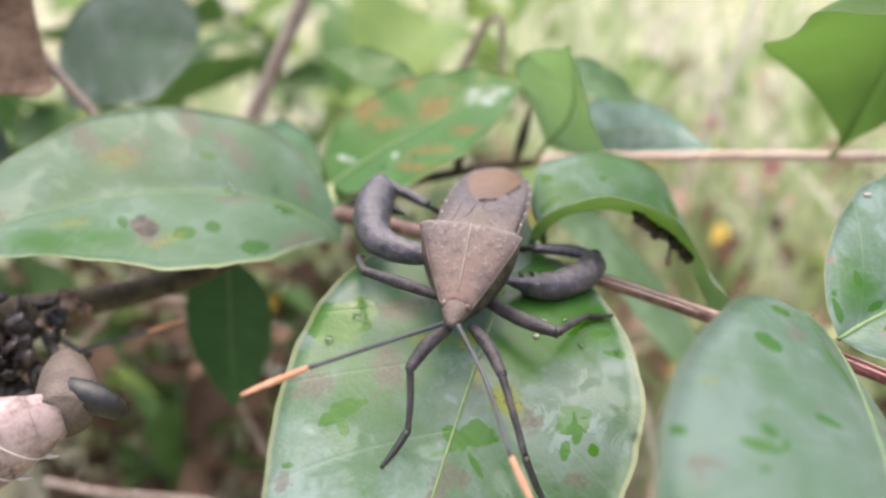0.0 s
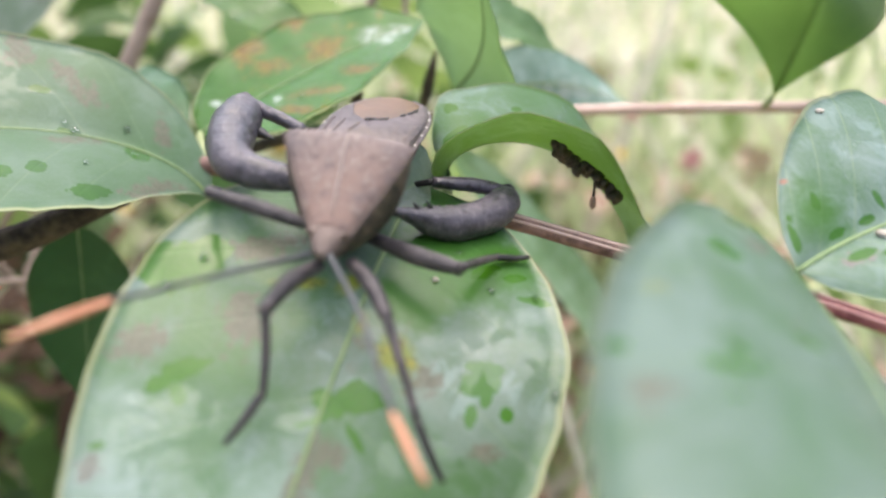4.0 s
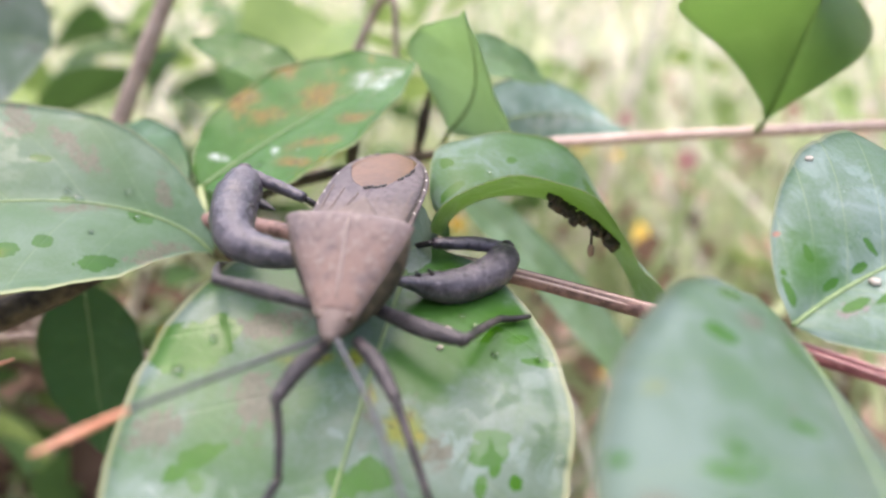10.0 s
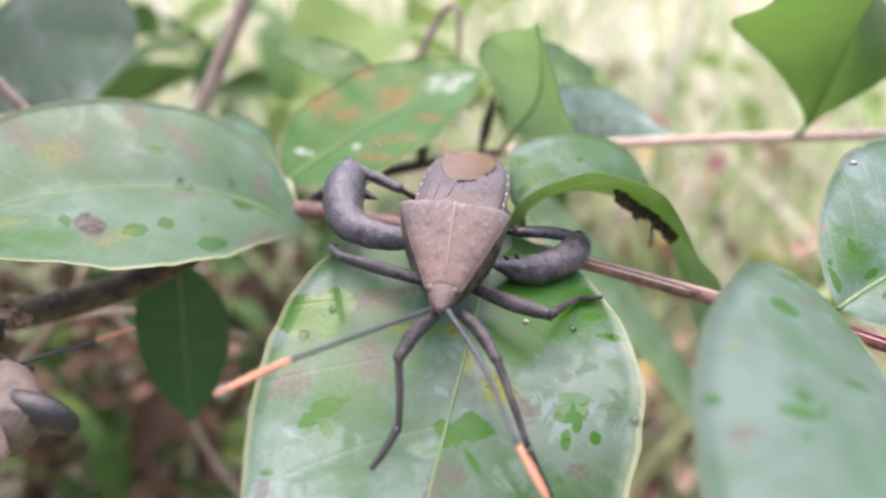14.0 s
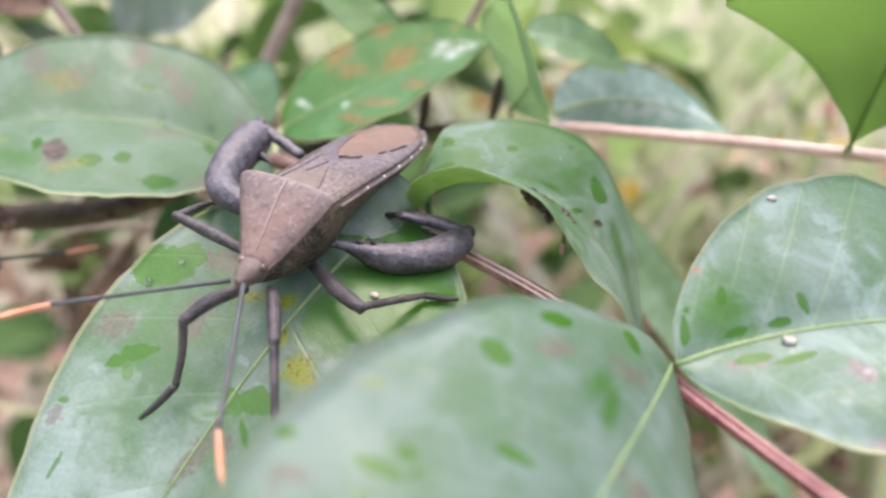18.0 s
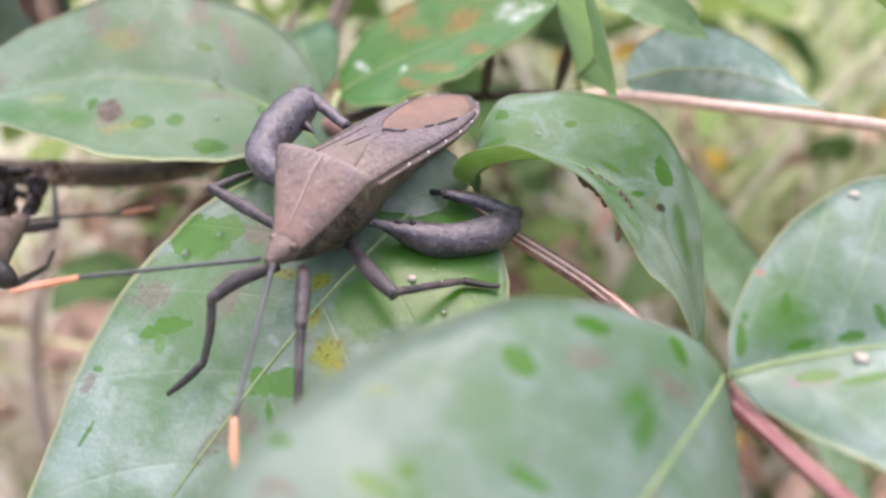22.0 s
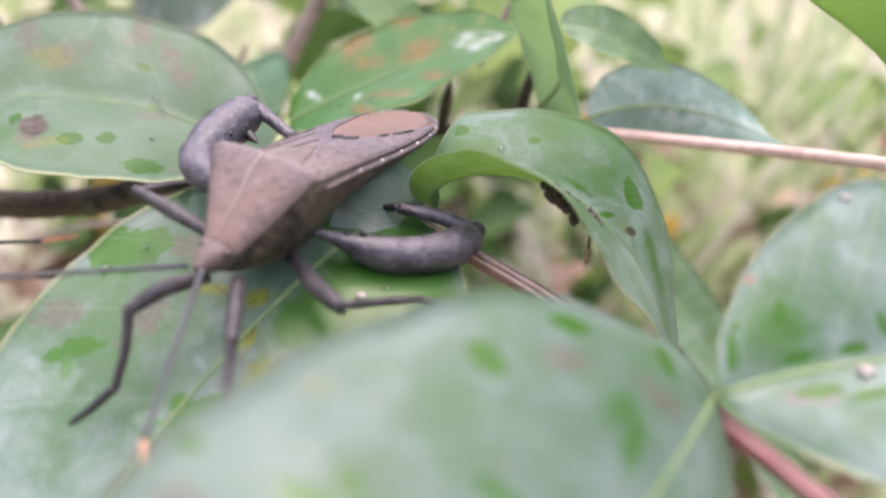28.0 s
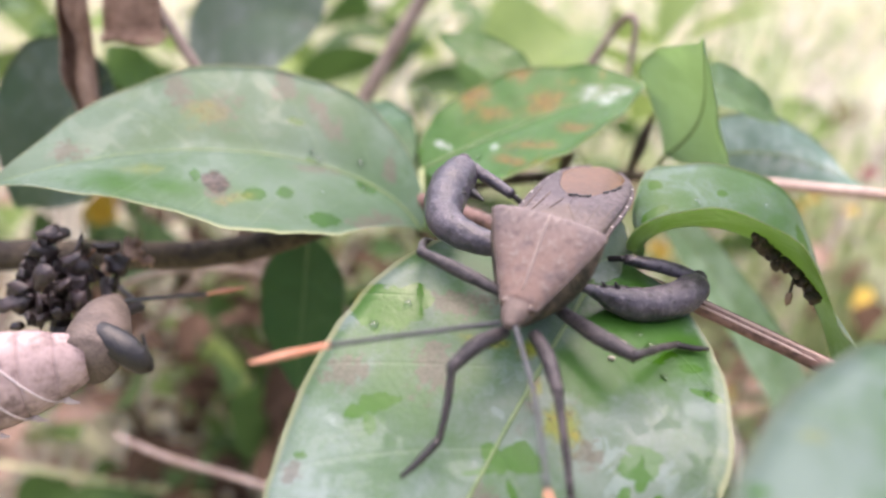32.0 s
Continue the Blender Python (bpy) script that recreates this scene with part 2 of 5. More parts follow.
    h = M.math("MULTIPLY_ADD", vein, -0.25, M.math("MULTIPLY_ADD", net, -0.08, M.math("MULTIPLY_ADD", grain, 0.35, M.math("MULTIPLY", wob, 0.9))))
    M.bump(h, 0.28, 0.0003)
    return M.done(colour, rough, M.math("MULTIPLY_ADD", water, wash_gloss, 0.22 + gloss), through=through, tint=M.mix(film, glow, tuple(c * 1.1 for c in glow)))


def plain_mat(name, a, b, scale, rough=0.5, spec=0.5, bump=0.2, dist=0.0003, through=0.0, metal=0.0, stretch=None, random_tint=0.0, span=(0.35, 0.85)):
    M = Mat(name)
    vec = None
    if stretch:
        mp = M.node("Mapping")
        M.put(mp.inputs["Vector"], M.co.outputs["Object"])
        mp.inputs["Scale"].default_value = stretch
        vec = mp.outputs[0]
    n1, n2 = M.noise(scale, 4.0, vec=vec), M.noise(scale * 6, 3.0, vec=vec)
    f = M.ramp(M.math("MULTIPLY_ADD", n2, 0.5, M.math("MULTIPLY", n1, 0.75)), *span)
    if random_tint:
        g = M.node("NewGeometry")
        f = M.math("MULTIPLY_ADD", g.outputs["Random Per Island"], random_tint, M.math("MULTIPLY", f, 1 - random_tint))
    M.bump(n2, bump, dist)
    r = M.math("MULTIPLY_ADD", n1, 0.2, rough - 0.1)
    return M.done(M.mix(f, a, b), r, spec, metal, through)


def cuticle_mat():
    """Grey-brown, finely pitted shield with rusty patches and pale grains."""
    M = Mat("bug_cuticle")
    grain, pits, patch = M.noise(1700, 4.0, 0.75), M.noise(1300, 3.0, 0.6), M.noise(260, 4.0, 0.65)
    sep = M.node("SeparateXYZ")
    M.put(sep.inputs[0], M.co.outputs["Object"])
    fore = M.ramp(M.math("MULTIPLY_ADD", patch, 0.004, sep.outputs[1]), 0.0055, 0.0105, 1.0, 0.0)
    colour = M.mix(M.ramp(patch, 0.38, 0.62), (0.128, 0.104, 0.103), (0.165, 0.130, 0.122))
    colour = M.mix(M.math("MULTIPLY", fore, M.ramp(patch, 0.36, 0.58, 0.3, 1.0)), colour, (0.20, 0.133, 0.108))
    colour = M.mix(M.math("MULTIPLY", M.ramp(pits, 0.48, 0.68), 0.4), colour, (0.065, 0.046, 0.042))
    colour = M.mix(M.math("MULTIPLY", M.ramp(grain, 0.53, 0.66), 0.85), colour, (0.26, 0.215, 0.19))
    M.bump(M.math("MULTIPLY_ADD", pits, -0.7, grain), 0.6, 0.0002)
    return M.done(colour, 0.5, 0.3)


def wing_mat():
    """Leathery forewing: tan and veined at its root, grey-brown with dark pits further back."""
    M = Mat("bug_wing")
    sep = M.node("SeparateXYZ")
    M.put(sep.inputs[0], M.co.outputs["Object"])
    pits, grain, patch = M.noise(1500, 3.0, 0.65), M.noise(2600, 3.0, 0.7), M.noise(300, 3.0, 0.6)
    root_part = M.ramp(M.math("MULTIPLY_ADD", patch, 0.006, sep.outputs[1]), 0.0125, 0.0195, 1.0, 0.0)
    colour = M.mix(M.ramp(patch, 0.38, 0.62), (0.072, 0.057, 0.060), (0.110, 0.087, 0.088))
    colour = M.mix(root_part, colour, (0.132, 0.099, 0.081))
    colour = M.mix(M.math("MULTIPLY", M.ramp(pits, 0.48, 0.62), 0.7), colour, (0.034, 0.025, 0.026))
    colour = M.mix(M.math("MULTIPLY", M.ramp(grain, 0.58, 0.68), 0.6), colour, (0.27, 0.22, 0.20))
    M.bump(M.math("MULTIPLY_ADD", pits, -0.8, grain), 0.7, 0.0002)
    return M.done(colour, 0.5, 0.35)


def femur_mat():
    """Dark grey, faintly violet thigh with a glossy skin and many pale grains."""
    M = Mat("bug_femur")
    grain, patch, fine = M.noise(1300, 3.0, 0.7), M.noise(240, 4.0, 0.6), M.noise(3000, 2.0)
    colour = M.mix(M.ramp(patch, 0.40, 0.62), (0.036, 0.031, 0.039), (0.070, 0.061, 0.074))
    colour = M.mix(M.math("MULTIPLY", M.ramp(grain, 0.53, 0.66), 0.5), colour, (0.15, 0.13, 0.145))
    colour = M.mix(M.math("MULTIPLY", M.ramp(grain, 0.44, 0.36), 0.8), colour, (0.012, 0.010, 0.012))
    M.bump(M.math("MULTIPLY_ADD", fine, 0.3, grain), 0.7, 0.0003)
    return M.done(colour, M.ramp(patch, 0.4, 0.6, 0.28, 0.46), 0.55)


MAT = {
    "cuticle": cuticle_mat(),
    "head": plain_mat("bug_head", (0.06, 0.044, 0.037), (0.15, 0.115, 0.10), 500, 0.6, 0.25, 0.4, 0.0002),
    "wing": wing_mat(),
    "membrane": plain_mat("bug_membrane", (0.092, 0.051, 0.030), (0.150, 0.085, 0.051), 250, 0.4, 0.3, 0.2, 0.0002, span=(0.45, 0.78)),
    # brown flank, darkened further by shade put into its colour
    "flank": plain_mat("bug_shaded_flank", (0.020, 0.016, 0.013), (0.15, 0.112, 0.08), 520, 0.6, 0.3, 0.7, 0.0003, span=(0.48, 0.82)),
    "underside": plain_mat("bug_underside", (0.018, 0.014, 0.012), (0.10, 0.073, 0.053), 420, 0.5, 0.4, 0.4),
    "femur": femur_mat(),
    "leg": plain_mat("bug_leg", (0.014, 0.012, 0.014), (0.070, 0.059, 0.061), 500, 0.5, 0.45, 0.5, span=(0.45, 0.8)),
    "antenna": plain_mat("bug_antenna", (0.022, 0.025, 0.027), (0.07, 0.075, 0.08), 500, 0.5, 0.4, 0.2),
    "orange": plain_mat("antenna_tip_orange", (0.44, 0.17, 0.09), (0.60, 0.31, 0.20), 500, 0.55, 0.3, 0.2),
    "pink": plain_mat("pink_petal", (0.42, 0.12, 0.13), (0.62, 0.34, 0.32), 150, 0.6, 0.2, 0.2, through=0.2),
    "yellow": plain_mat("yellow_dying_leaf", (0.36, 0.22, 0.02), (0.62, 0.46, 0.10), 30, 0.6, 0.2, 0.2, through=0.3, random_tint=0.5),
    "petal": plain_mat("black_withered_petal", (0.008, 0.006, 0.006), (0.055, 0.037, 0.036), 260, 0.4, 0.5, 0.5, span=(0.45, 0.8)),
    "black": plain_mat("black_chitin", (0.006, 0.005, 0.005), (0.02, 0.018, 0.017), 500, 0.4, 0.5),
    "eye": plain_mat("bug_eye", (0.05, 0.03, 0.022), (0.16, 0.11, 0.085), 900, 0.25, 0.6),
    "pale": plain_mat("pale_margin_mark", (0.5, 0.47, 0.42), (0.7, 0.66, 0.6), 900, 0.6),
    "stem": plain_mat("red_brown_stem", (0.05, 0.025, 0.02), (0.19, 0.11, 0.09), 180, 0.5, 0.35, 0.5, stretch=(1, 1, 1), span=(0.45, 0.75)),
    "red_stem": plain_mat("red_young_stem", (0.10, 0.022, 0.025), (0.26, 0.09, 0.085), 260, 0.5, 0.35, 0.5, span=(0.45, 0.78)),
    "pink_stem": plain_mat("pink_young_stem", (0.34, 0.22, 0.18), (0.52, 0.40, 0.34), 120, 0.5, 0.4, 0.2),
    "red_ridge": plain_mat("pale_red_ridge", (0.30, 0.13, 0.13), (0.42, 0.24, 0.22), 260, 0.5, 0.35, 0.3),
    "bark": plain_mat("dark_bark", (0.02, 0.015, 0.011), (0.085, 0.066, 0.042), 160, 0.75, 0.3, 0.8, 0.0008, span=(0.45, 0.8)),
    "twig": plain_mat("grey_brown_twig", (0.14, 0.10, 0.08), (0.30, 0.24, 0.2), 150, 0.7, 0.3, 0.5, 0.0004),
    "tan": plain_mat("tan_wing_base", (0.075, 0.056, 0.046), (0.140, 0.107, 0.088), 500, 0.55, 0.3, 0.4, span=(0.45, 0.8)),
    "rib": plain_mat("pale_green_rib", (0.10, 0.17, 0.06), (0.19, 0.26, 0.11), 300, 0.45, 0.4, 0.2),
    "petiole": plain_mat("green_petiole", (0.14, 0.20, 0.07), (0.26, 0.30, 0.14), 300, 0.45, 0.4, 0.2),
    "dead": plain_mat("dry_dead_leaf", (0.16, 0.095, 0.065), (0.50, 0.35, 0.27), 120, 0.75, 0.2, 0.6, 0.0005, through=0.15),
    "frass": plain_mat("dark_frass", (0.008, 0.006, 0.004), (0.06, 0.04, 0.02), 700, 0.5, 0.5, 0.6),
    "grass": plain_mat("grass_blades", (0.14, 0.23, 0.055), (0.66, 0.71, 0.43), 30, 0.55, 0.3, 0.1, through=0.45, random_tint=0.45, span=(0.46, 0.70)),
    "straw": plain_mat("dry_straw", (0.28, 0.21, 0.14), (0.86, 0.83, 0.71), 30, 0.6, 0.3, 0.1, through=0.3, random_tint=0.45, span=(0.46, 0.70)),
    "litter": plain_mat("leaf_litter", (0.026, 0.016, 0.010), (0.18, 0.112, 0.074), 12, 0.85, 0.2, 0.3, through=0.1, random_tint=0.75),
    "soil": plain_mat("soil", (0.10, 0.075, 0.045), (0.42, 0.40, 0.27), 12, 0.95, 0.2, 0.8, 0.01, span=(0.42, 0.74)),
    "pale_line": plain_mat("pale_midline", (0.20, 0.16, 0.14), (0.32, 0.26, 0.23), 600, 0.55, 0.3, 0.3),
    "segment": plain_mat("mauve_abdomen", (0.13, 0.085, 0.078), (0.42, 0.31, 0.295), 190, 0.45, 0.4, 0.5, span=(0.45, 0.78)),
    "ridge": plain_mat("pale_abdomen_ridge", (0.42, 0.34, 0.33), (0.58, 0.5, 0.49), 300, 0.5, 0.4, 0.3),
    "pale_straw": plain_mat("pale_dry_stalk", (0.22, 0.16, 0.13), (0.42, 0.34, 0.30), 60, 0.7, 0.2, 0.3),
    "drop": plain_mat("pale_speck", (0.26, 0.22, 0.17), (0.5, 0.46, 0.4), 900, 0.7, 0.2, 0.6, span=(0.4, 0.75)),
    # darker copy of the weed colour, with the shade painted in
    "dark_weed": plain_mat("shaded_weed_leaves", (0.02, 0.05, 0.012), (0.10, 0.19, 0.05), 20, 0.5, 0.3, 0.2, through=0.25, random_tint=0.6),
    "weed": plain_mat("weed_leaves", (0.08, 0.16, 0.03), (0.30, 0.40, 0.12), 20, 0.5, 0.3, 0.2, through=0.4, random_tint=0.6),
}


def water_mat():
    M = Mat("clear_water")
    M.p.inputs["Transmission Weight"].default_value = 1.0
    M.p.inputs["IOR"].default_value = 1.33
    return M.done((0.97, 1.0, 0.98), 0.03, 0.5)


MAT["water"] = water_mat()


# ---------------------------------------------------------------- mesh helpers
def part(name, bm, material, parent=None, label="", smooth=True):
    """Links a bmesh, in metres from its parent's origin, as one mesh object."""
    me = bpy.data.meshes.new(name)
    bm.to_mesh(me)
    bm.free()
    me.materials.append(MAT[material] if isinstance(material, str) else material)
    if smooth:
        me.shade_smooth()
    ob = new(name, me)
    ob.parent = parent
    if label:
        tagged(ob, label)
    return ob


def thing(name, at, label, category, group="", kind=""):
    ob = new(name)
    ob.empty_display_size = 0.01
    ob.location = mm(at)
    return tagged(ob, label, category, group, kind)


def smooth_line(pts, n):
    """n + 1 points on a Catmull-Rom curve through pts (any number of components)."""
    P = np.array(pts, float)
    P = np.vstack([2 * P[0] - P[1], P, 2 * P[-1] - P[-2]])
    out = []
    for x in np.linspace(0, len(P) - 3 - 1e-9, n + 1):
        i = int(x)
        f = x - i
        a, b, c, d = P[i : i + 4]
        out.append(0.5 * (2 * b + (c - a) * f + (2 * a - 5 * b + 4 * c - d) * f * f + (3 * b - a - 3 * c + d) * f ** 3))
    return np.array(out)


def bezier(P, u):
    P = [np.array(p, float) for p in P]
    while len(P) > 1:
        P = [a * (1 - u) + b * u for a, b in zip(P, P[1:])]
    return P[0]


def tube(bm, pts, origin=(0, 0, 0), n=16, seg=9, rough=0.0, flat=1.0):
    """A tapered tube through pts of (x, y, z, radius) in mm."""
    line = smooth_line(pts, n)
    C, R = line[:, :3] - np.array(origin), np.maximum(line[:, 3], 0.02)
    T = np.gradient(C, axis=0)
    T /= np.linalg.norm(T, axis=1)[:, None]
    up = np.array((0.13, 0.31, 0.94))
    rings = []
    for c, r, t in zip(C, R, T):
        a = np.cross(t, up)
        a /= np.linalg.norm(a)
        b = np.cross(a, t)
        up = b
        ring = []
        for k in range(seg):
            w = 2 * math.pi * k / seg
            rr = r * (1 + rough * random.uniform(-1, 1))
            ring.append(bm.verts.new(((c + rr * (math.cos(w) * a + flat * math.sin(w) * b)) * MM).tolist()))
        rings.append(ring)
    for p, q in zip(rings, rings[1:]):
        for k in range(seg):
            bm.faces.new((p[k], p[(k + 1) % seg], q[(k + 1) % seg], q[k]))
    bm.faces.new(rings[0][::-1])
    bm.faces.new(rings[-1])
    return bm


def tube_part(name, pts, material, parent, origin, label="", n=16, seg=9, rough=0.0, flat=1.0):
    return part(name, tube(bmesh.new(), pts, origin, n, seg, rough, flat), material, parent, label)


def blob(bm, at, r, origin=(0, 0, 0), rings=6, seg=8, squash=(1, 1, 1), rough=0.0):
    made = bmesh.ops.create_uvsphere(bm, u_segments=seg, v_segments=rings, radius=1)
    for v in made["verts"]:
        k = 1 + rough * random.uniform(-1, 1)
        v.co = Vector([(at[i] - origin[i] + v.co[i] * r * squash[i] * k) * MM for i in range(3)])
    return bm


# ---------------------------------------------------------------- leaves
# A blade: midrib curve, the way its upper side looks, half width, rise of its halves in degrees.
def blade_point(L, u, v):
    """Place in mm of the blade at u along the midrib (0 base, 1 tip) and v across (-1 to 1)."""
    c = bezier(L["rib"], u)
    t = bezier(L["rib"], min(u + 0.01, 1)) - bezier(L["rib"], max(u - 0.01, 0))
    t /= np.linalg.norm(t)
    up = np.array(L["up"], float) * (1 - u) + np.array(L.get("up_tip", L["up"]), float) * u
    n = up - t * (up @ t)
    n /= np.linalg.norm(n)
    s = np.cross(t, n)
    a = L.get("shape", 0.8)
    w = L["width"] * max(math.sin(math.pi * min(u, 1) ** a), 0.0) ** L.get("round", 0.72)
    if "neck" in L:
        w *= min(1.0, u / L["neck"]) ** 1.2
    if u > 0.86:
        w *= 1 - 0.5 * (u - 0.86) / 0.14
    w *= L.get("wr" if v > 0 else "wl", 1.0)
    d = abs(v) * w
    rise = radians((L["right"] * (1 - u) + L.get("right_tip", L["right"]) * u if v > 0 else L["left"]) + L.get("curl", 0) * abs(v))
    wave = L.get("wave", 0.25) * abs(v) ** 2 * (math.sin(u * 19 + L.get("phase", 0) + (2 if v > 0 else 0)) + 0.5 * math.sin(u * 41))
    return c + s * math.copysign(d * math.cos(rise), v) + n * (d * math.sin(rise) + wave * min(1, w))


def blade(L, origin, nu=34, nv=9, thick=0.28):
    bm = bmesh.new()
    uvl = bm.loops.layers.uv.new("UVMap")
    rows = {}
    for side in (0, 1):
        for i in range(nu + 1):
            for j in range(-nv, nv + 1):
                u, v = i / nu, j / nv
                p = blade_point(L, u, v)
                # small irregularities of the margin
                if abs(j) == nv:
                    q = blade_point(L, u, v * (nv - 1) / nv)
                    p = p + (p - q) * 0.16 * noise.noise(Vector((i * 0.9, j, L["width"])))
                rows[side, i, j] = (p, u, v)
    verts = {}
    for (side, i, j), (p, u, v) in rows.items():
        if side:
            q = rows[0, min(i + 1, nu), j][0] - rows[0, max(i - 1, 0), j][0]
            r = rows[0, i, min(j + 1, nv)][0] - rows[0, i, max(j - 1, -nv)][0]
            n = np.cross(r, q)
            k = np.linalg.norm(n)
            p = p - (n / k if k > 1e-9 else np.zeros(3)) * thick * (1.0 - 0.6 * abs(v))
        verts[side, i, j] = bm.verts.new(((p - np.array(origin)) * MM).tolist())

    def face(keys):
        f = bm.faces.new([verts[k] for k in keys])
        for loop, k in zip(f.loops, keys):
            loop[uvl].uv = (k[1] / nu, k[2] / nv * 0.5 + 0.5)

    for i in range(nu):
        for j in range(-nv, nv):
            face([(0, i, j), (0, i, j + 1), (0, i + 1, j + 1), (0, i + 1, j)])
            face([(1, i, j), (1, i + 1, j), (1, i + 1, j + 1), (1, i, j + 1)])
    for i in range(nu):
        for j in (-nv, nv):
            k = [(0, i, j), (0, i + 1, j), (1, i + 1, j), (1, i, j)]
            face(k if j > 0 else k[::-1])
    return bm


def leaf(L, parent, origin, material, label="", rib=0.5, petiole=None):
    ob = part("leaf", blade(L, origin), material, parent, label)
    pts = []
    for u in np.linspace(0.0, 0.97, 14):
        p = blade_point(L, u, 0.0)
        pts.append((*p, rib * (1 - 0.8 * u)))
    tube_part("midrib", pts, "rib", ob, origin, n=30, seg=6)
    if petiole:
        tube_part("petiole", [(*p, r) for p, r in petiole], "petiole", ob, origin, n=8, seg=7)
    return ob


LEAVES = {
    "a": dict(rib=[(-15.0, 103.6, 404.1), (-21.2, 105.1, 414.4), (-47.7, 97.8, 417.7), (-63.2, 81.2, 411.7)], up=(0.39, -0.13, 0.69), up_tip=(-0.03, 0.0, 1.0), width=16.57, wr=0.97, wl=1.06, right=31.35, left=0.78, curl=-5.61, round=0.93, shape=1.09),
    "b": dict(rib=[(9.9, 86.7, 411.7), (5.2, 67.3, 410.8), (-0.9, 56.4, 400.5), (-9.8, 30.6, 379.7)], up=(0.44, 0.1, 1.12), up_tip=(0.32, -0.01, 0.93), width=18.76, wr=0.99, wl=0.98, right=-5.26, left=7.36, curl=-2.98, round=0.63, shape=0.78, phase=1),
    "c": dict(rib=[(13.8, 88.6, 410.1), (7.8, 83.7, 417.2), (34.3, 98.8, 421.8), (39.7, 90.6, 390.8)], up=(-0.42, -0.05, 1.29), up_tip=(0.78, 0.06, -0.48), width=10.36, wr=1.19, wl=1.06, neck=0.33, right=68.1, right_tip=-3.7, left=31.26, curl=-10.85, round=0.35, shape=1.39, phase=2),
    "d": dict(rib=[(40.8, 67.9, 409.4), (38.1, 53.6, 411.9), (32.5, 42.3, 412.5), (25.3, 9.0, 408.4)], up=(0.32, -0.39, 0.98), up_tip=(-0.16, 0.42, 0.79), width=20.23, wr=0.93, wl=0.9, right=37.77, left=-25, curl=-15.08, round=0.42, shape=1.5),
    "e": dict(rib=[(41.0, 66.8, 410.1), (51.7, 72.1, 413.8), (65.6, 76.9, 413.9), (81.6, 81.2, 411.1)], up=(0.03, -0.28, 1.25), up_tip=(0.57, 0.41, -0.23), width=18.48, wr=0.71, wl=0.83, right=5.05, left=47.18, curl=-17.42, round=0.63, shape=1.03, phase=3),
    "f": dict(rib=[(63.5, 117.3, 414.0), (62.4, 105.8, 429.3), (65.8, 116.3, 449.6), (77.6, 84.3, 437.9)], up=(0.95, 0.14, 0.83), up_tip=(-1.38, 0.46, 2.01), width=28.0, wr=1.12, wl=1.03, right=-3.58, right_tip=36.5, left=51.14, curl=-14.5, round=1.2, shape=1.33),
    "g": dict(rib=[(-17.7, 114.3, 409.4), (-8, 119, 415), (2, 122, 419.5), (13, 123.8, 423.5)], up=(-0.3, -0.25, 0.9), width=13, right=0, left=15, phase=4, round=0.6),
    "h": dict(rib=[(17.1, 120.4, 414.0), (23.2, 119.0, 419.9), (19.5, 110.9, 426.5), (17.8, 108.3, 432.6)], up=(-0.58, -0.88, 0.31), up_tip=(-1.04, -0.37, 0.4), width=10.11, wr=0.95, wl=1.15, right=-6.58, left=19.34, curl=7.05, round=1.2, shape=0.88),
    "n": dict(rib=[(11.5, 87, 410.5), (11.3, 85, 412.8), (9.3, 82.3, 413.2), (5.5, 79.5, 411.3)], up=(0.3, -0.75, 0.6), width=4.6, right=4, left=4),
    "p": dict(rib=[(20, 146, 398), (39, 146, 381), (58, 147, 354), (84, 147, 316)], up=(0.5, -0.7, 0.45), width=5.5, right=8, left=8, round=0.5),
    "q": dict(rib=[(18, 126, 424.5), (22, 126.5, 425), (28, 127, 423), (33.5, 127.5, 418.8)], up=(-0.1, -0.75, 0.6), width=3.2, right=8, left=8, round=0.7),
    "i": dict(rib=[(22.9, 128.9, 411.0), (29.3, 134.3, 413.9), (39.0, 136.8, 413.2), (53.8, 138.0, 407.0)], up=(-0.34, -2.19, 0.32), up_tip=(1.07, 0.27, 0.2), width=6.25, wr=0.9, wl=1.03, right=-9.23, left=-1.18, curl=-5.2, round=0.93, shape=0.67),
    "j": dict(rib=[(-4, 131, 418.5), (-9, 135, 422.5), (-15, 139, 424.5), (-22.5, 142, 425.2)], up=(0.1, -0.6, 0.8), width=4.3, right=6, left=6),
    "k": dict(rib=[(-52, 165, 422), (-62, 165, 426), (-74, 166, 422), (-82, 165, 408)], up=(0, -0.9, 0.4), width=13, right=6, left=6, round=0.6),
    "l": dict(rib=[(-36, 115, 396), (-36, 114, 388), (-37, 113, 378), (-37.5, 113, 367)], up=(0, -1, 0.3), width=7.5, right=6, left=6),
    "o": dict(rib=[(-20, 112, 409), (-27, 120, 414), (-31, 128, 415), (-38, 136, 411)], up=(0, -0.4, 0.9), width=6, right=8, left=8),
    "m": dict(rib=[(-70, 118, 418), (-78, 118, 412), (-86, 118, 404), (-92, 118, 392)], up=(0, -0.9, 0.4), width=14, right=6, left=6),
}
# marks on the blades: place (along, across) and two half axes, each (along, across)
SPOTS = {}
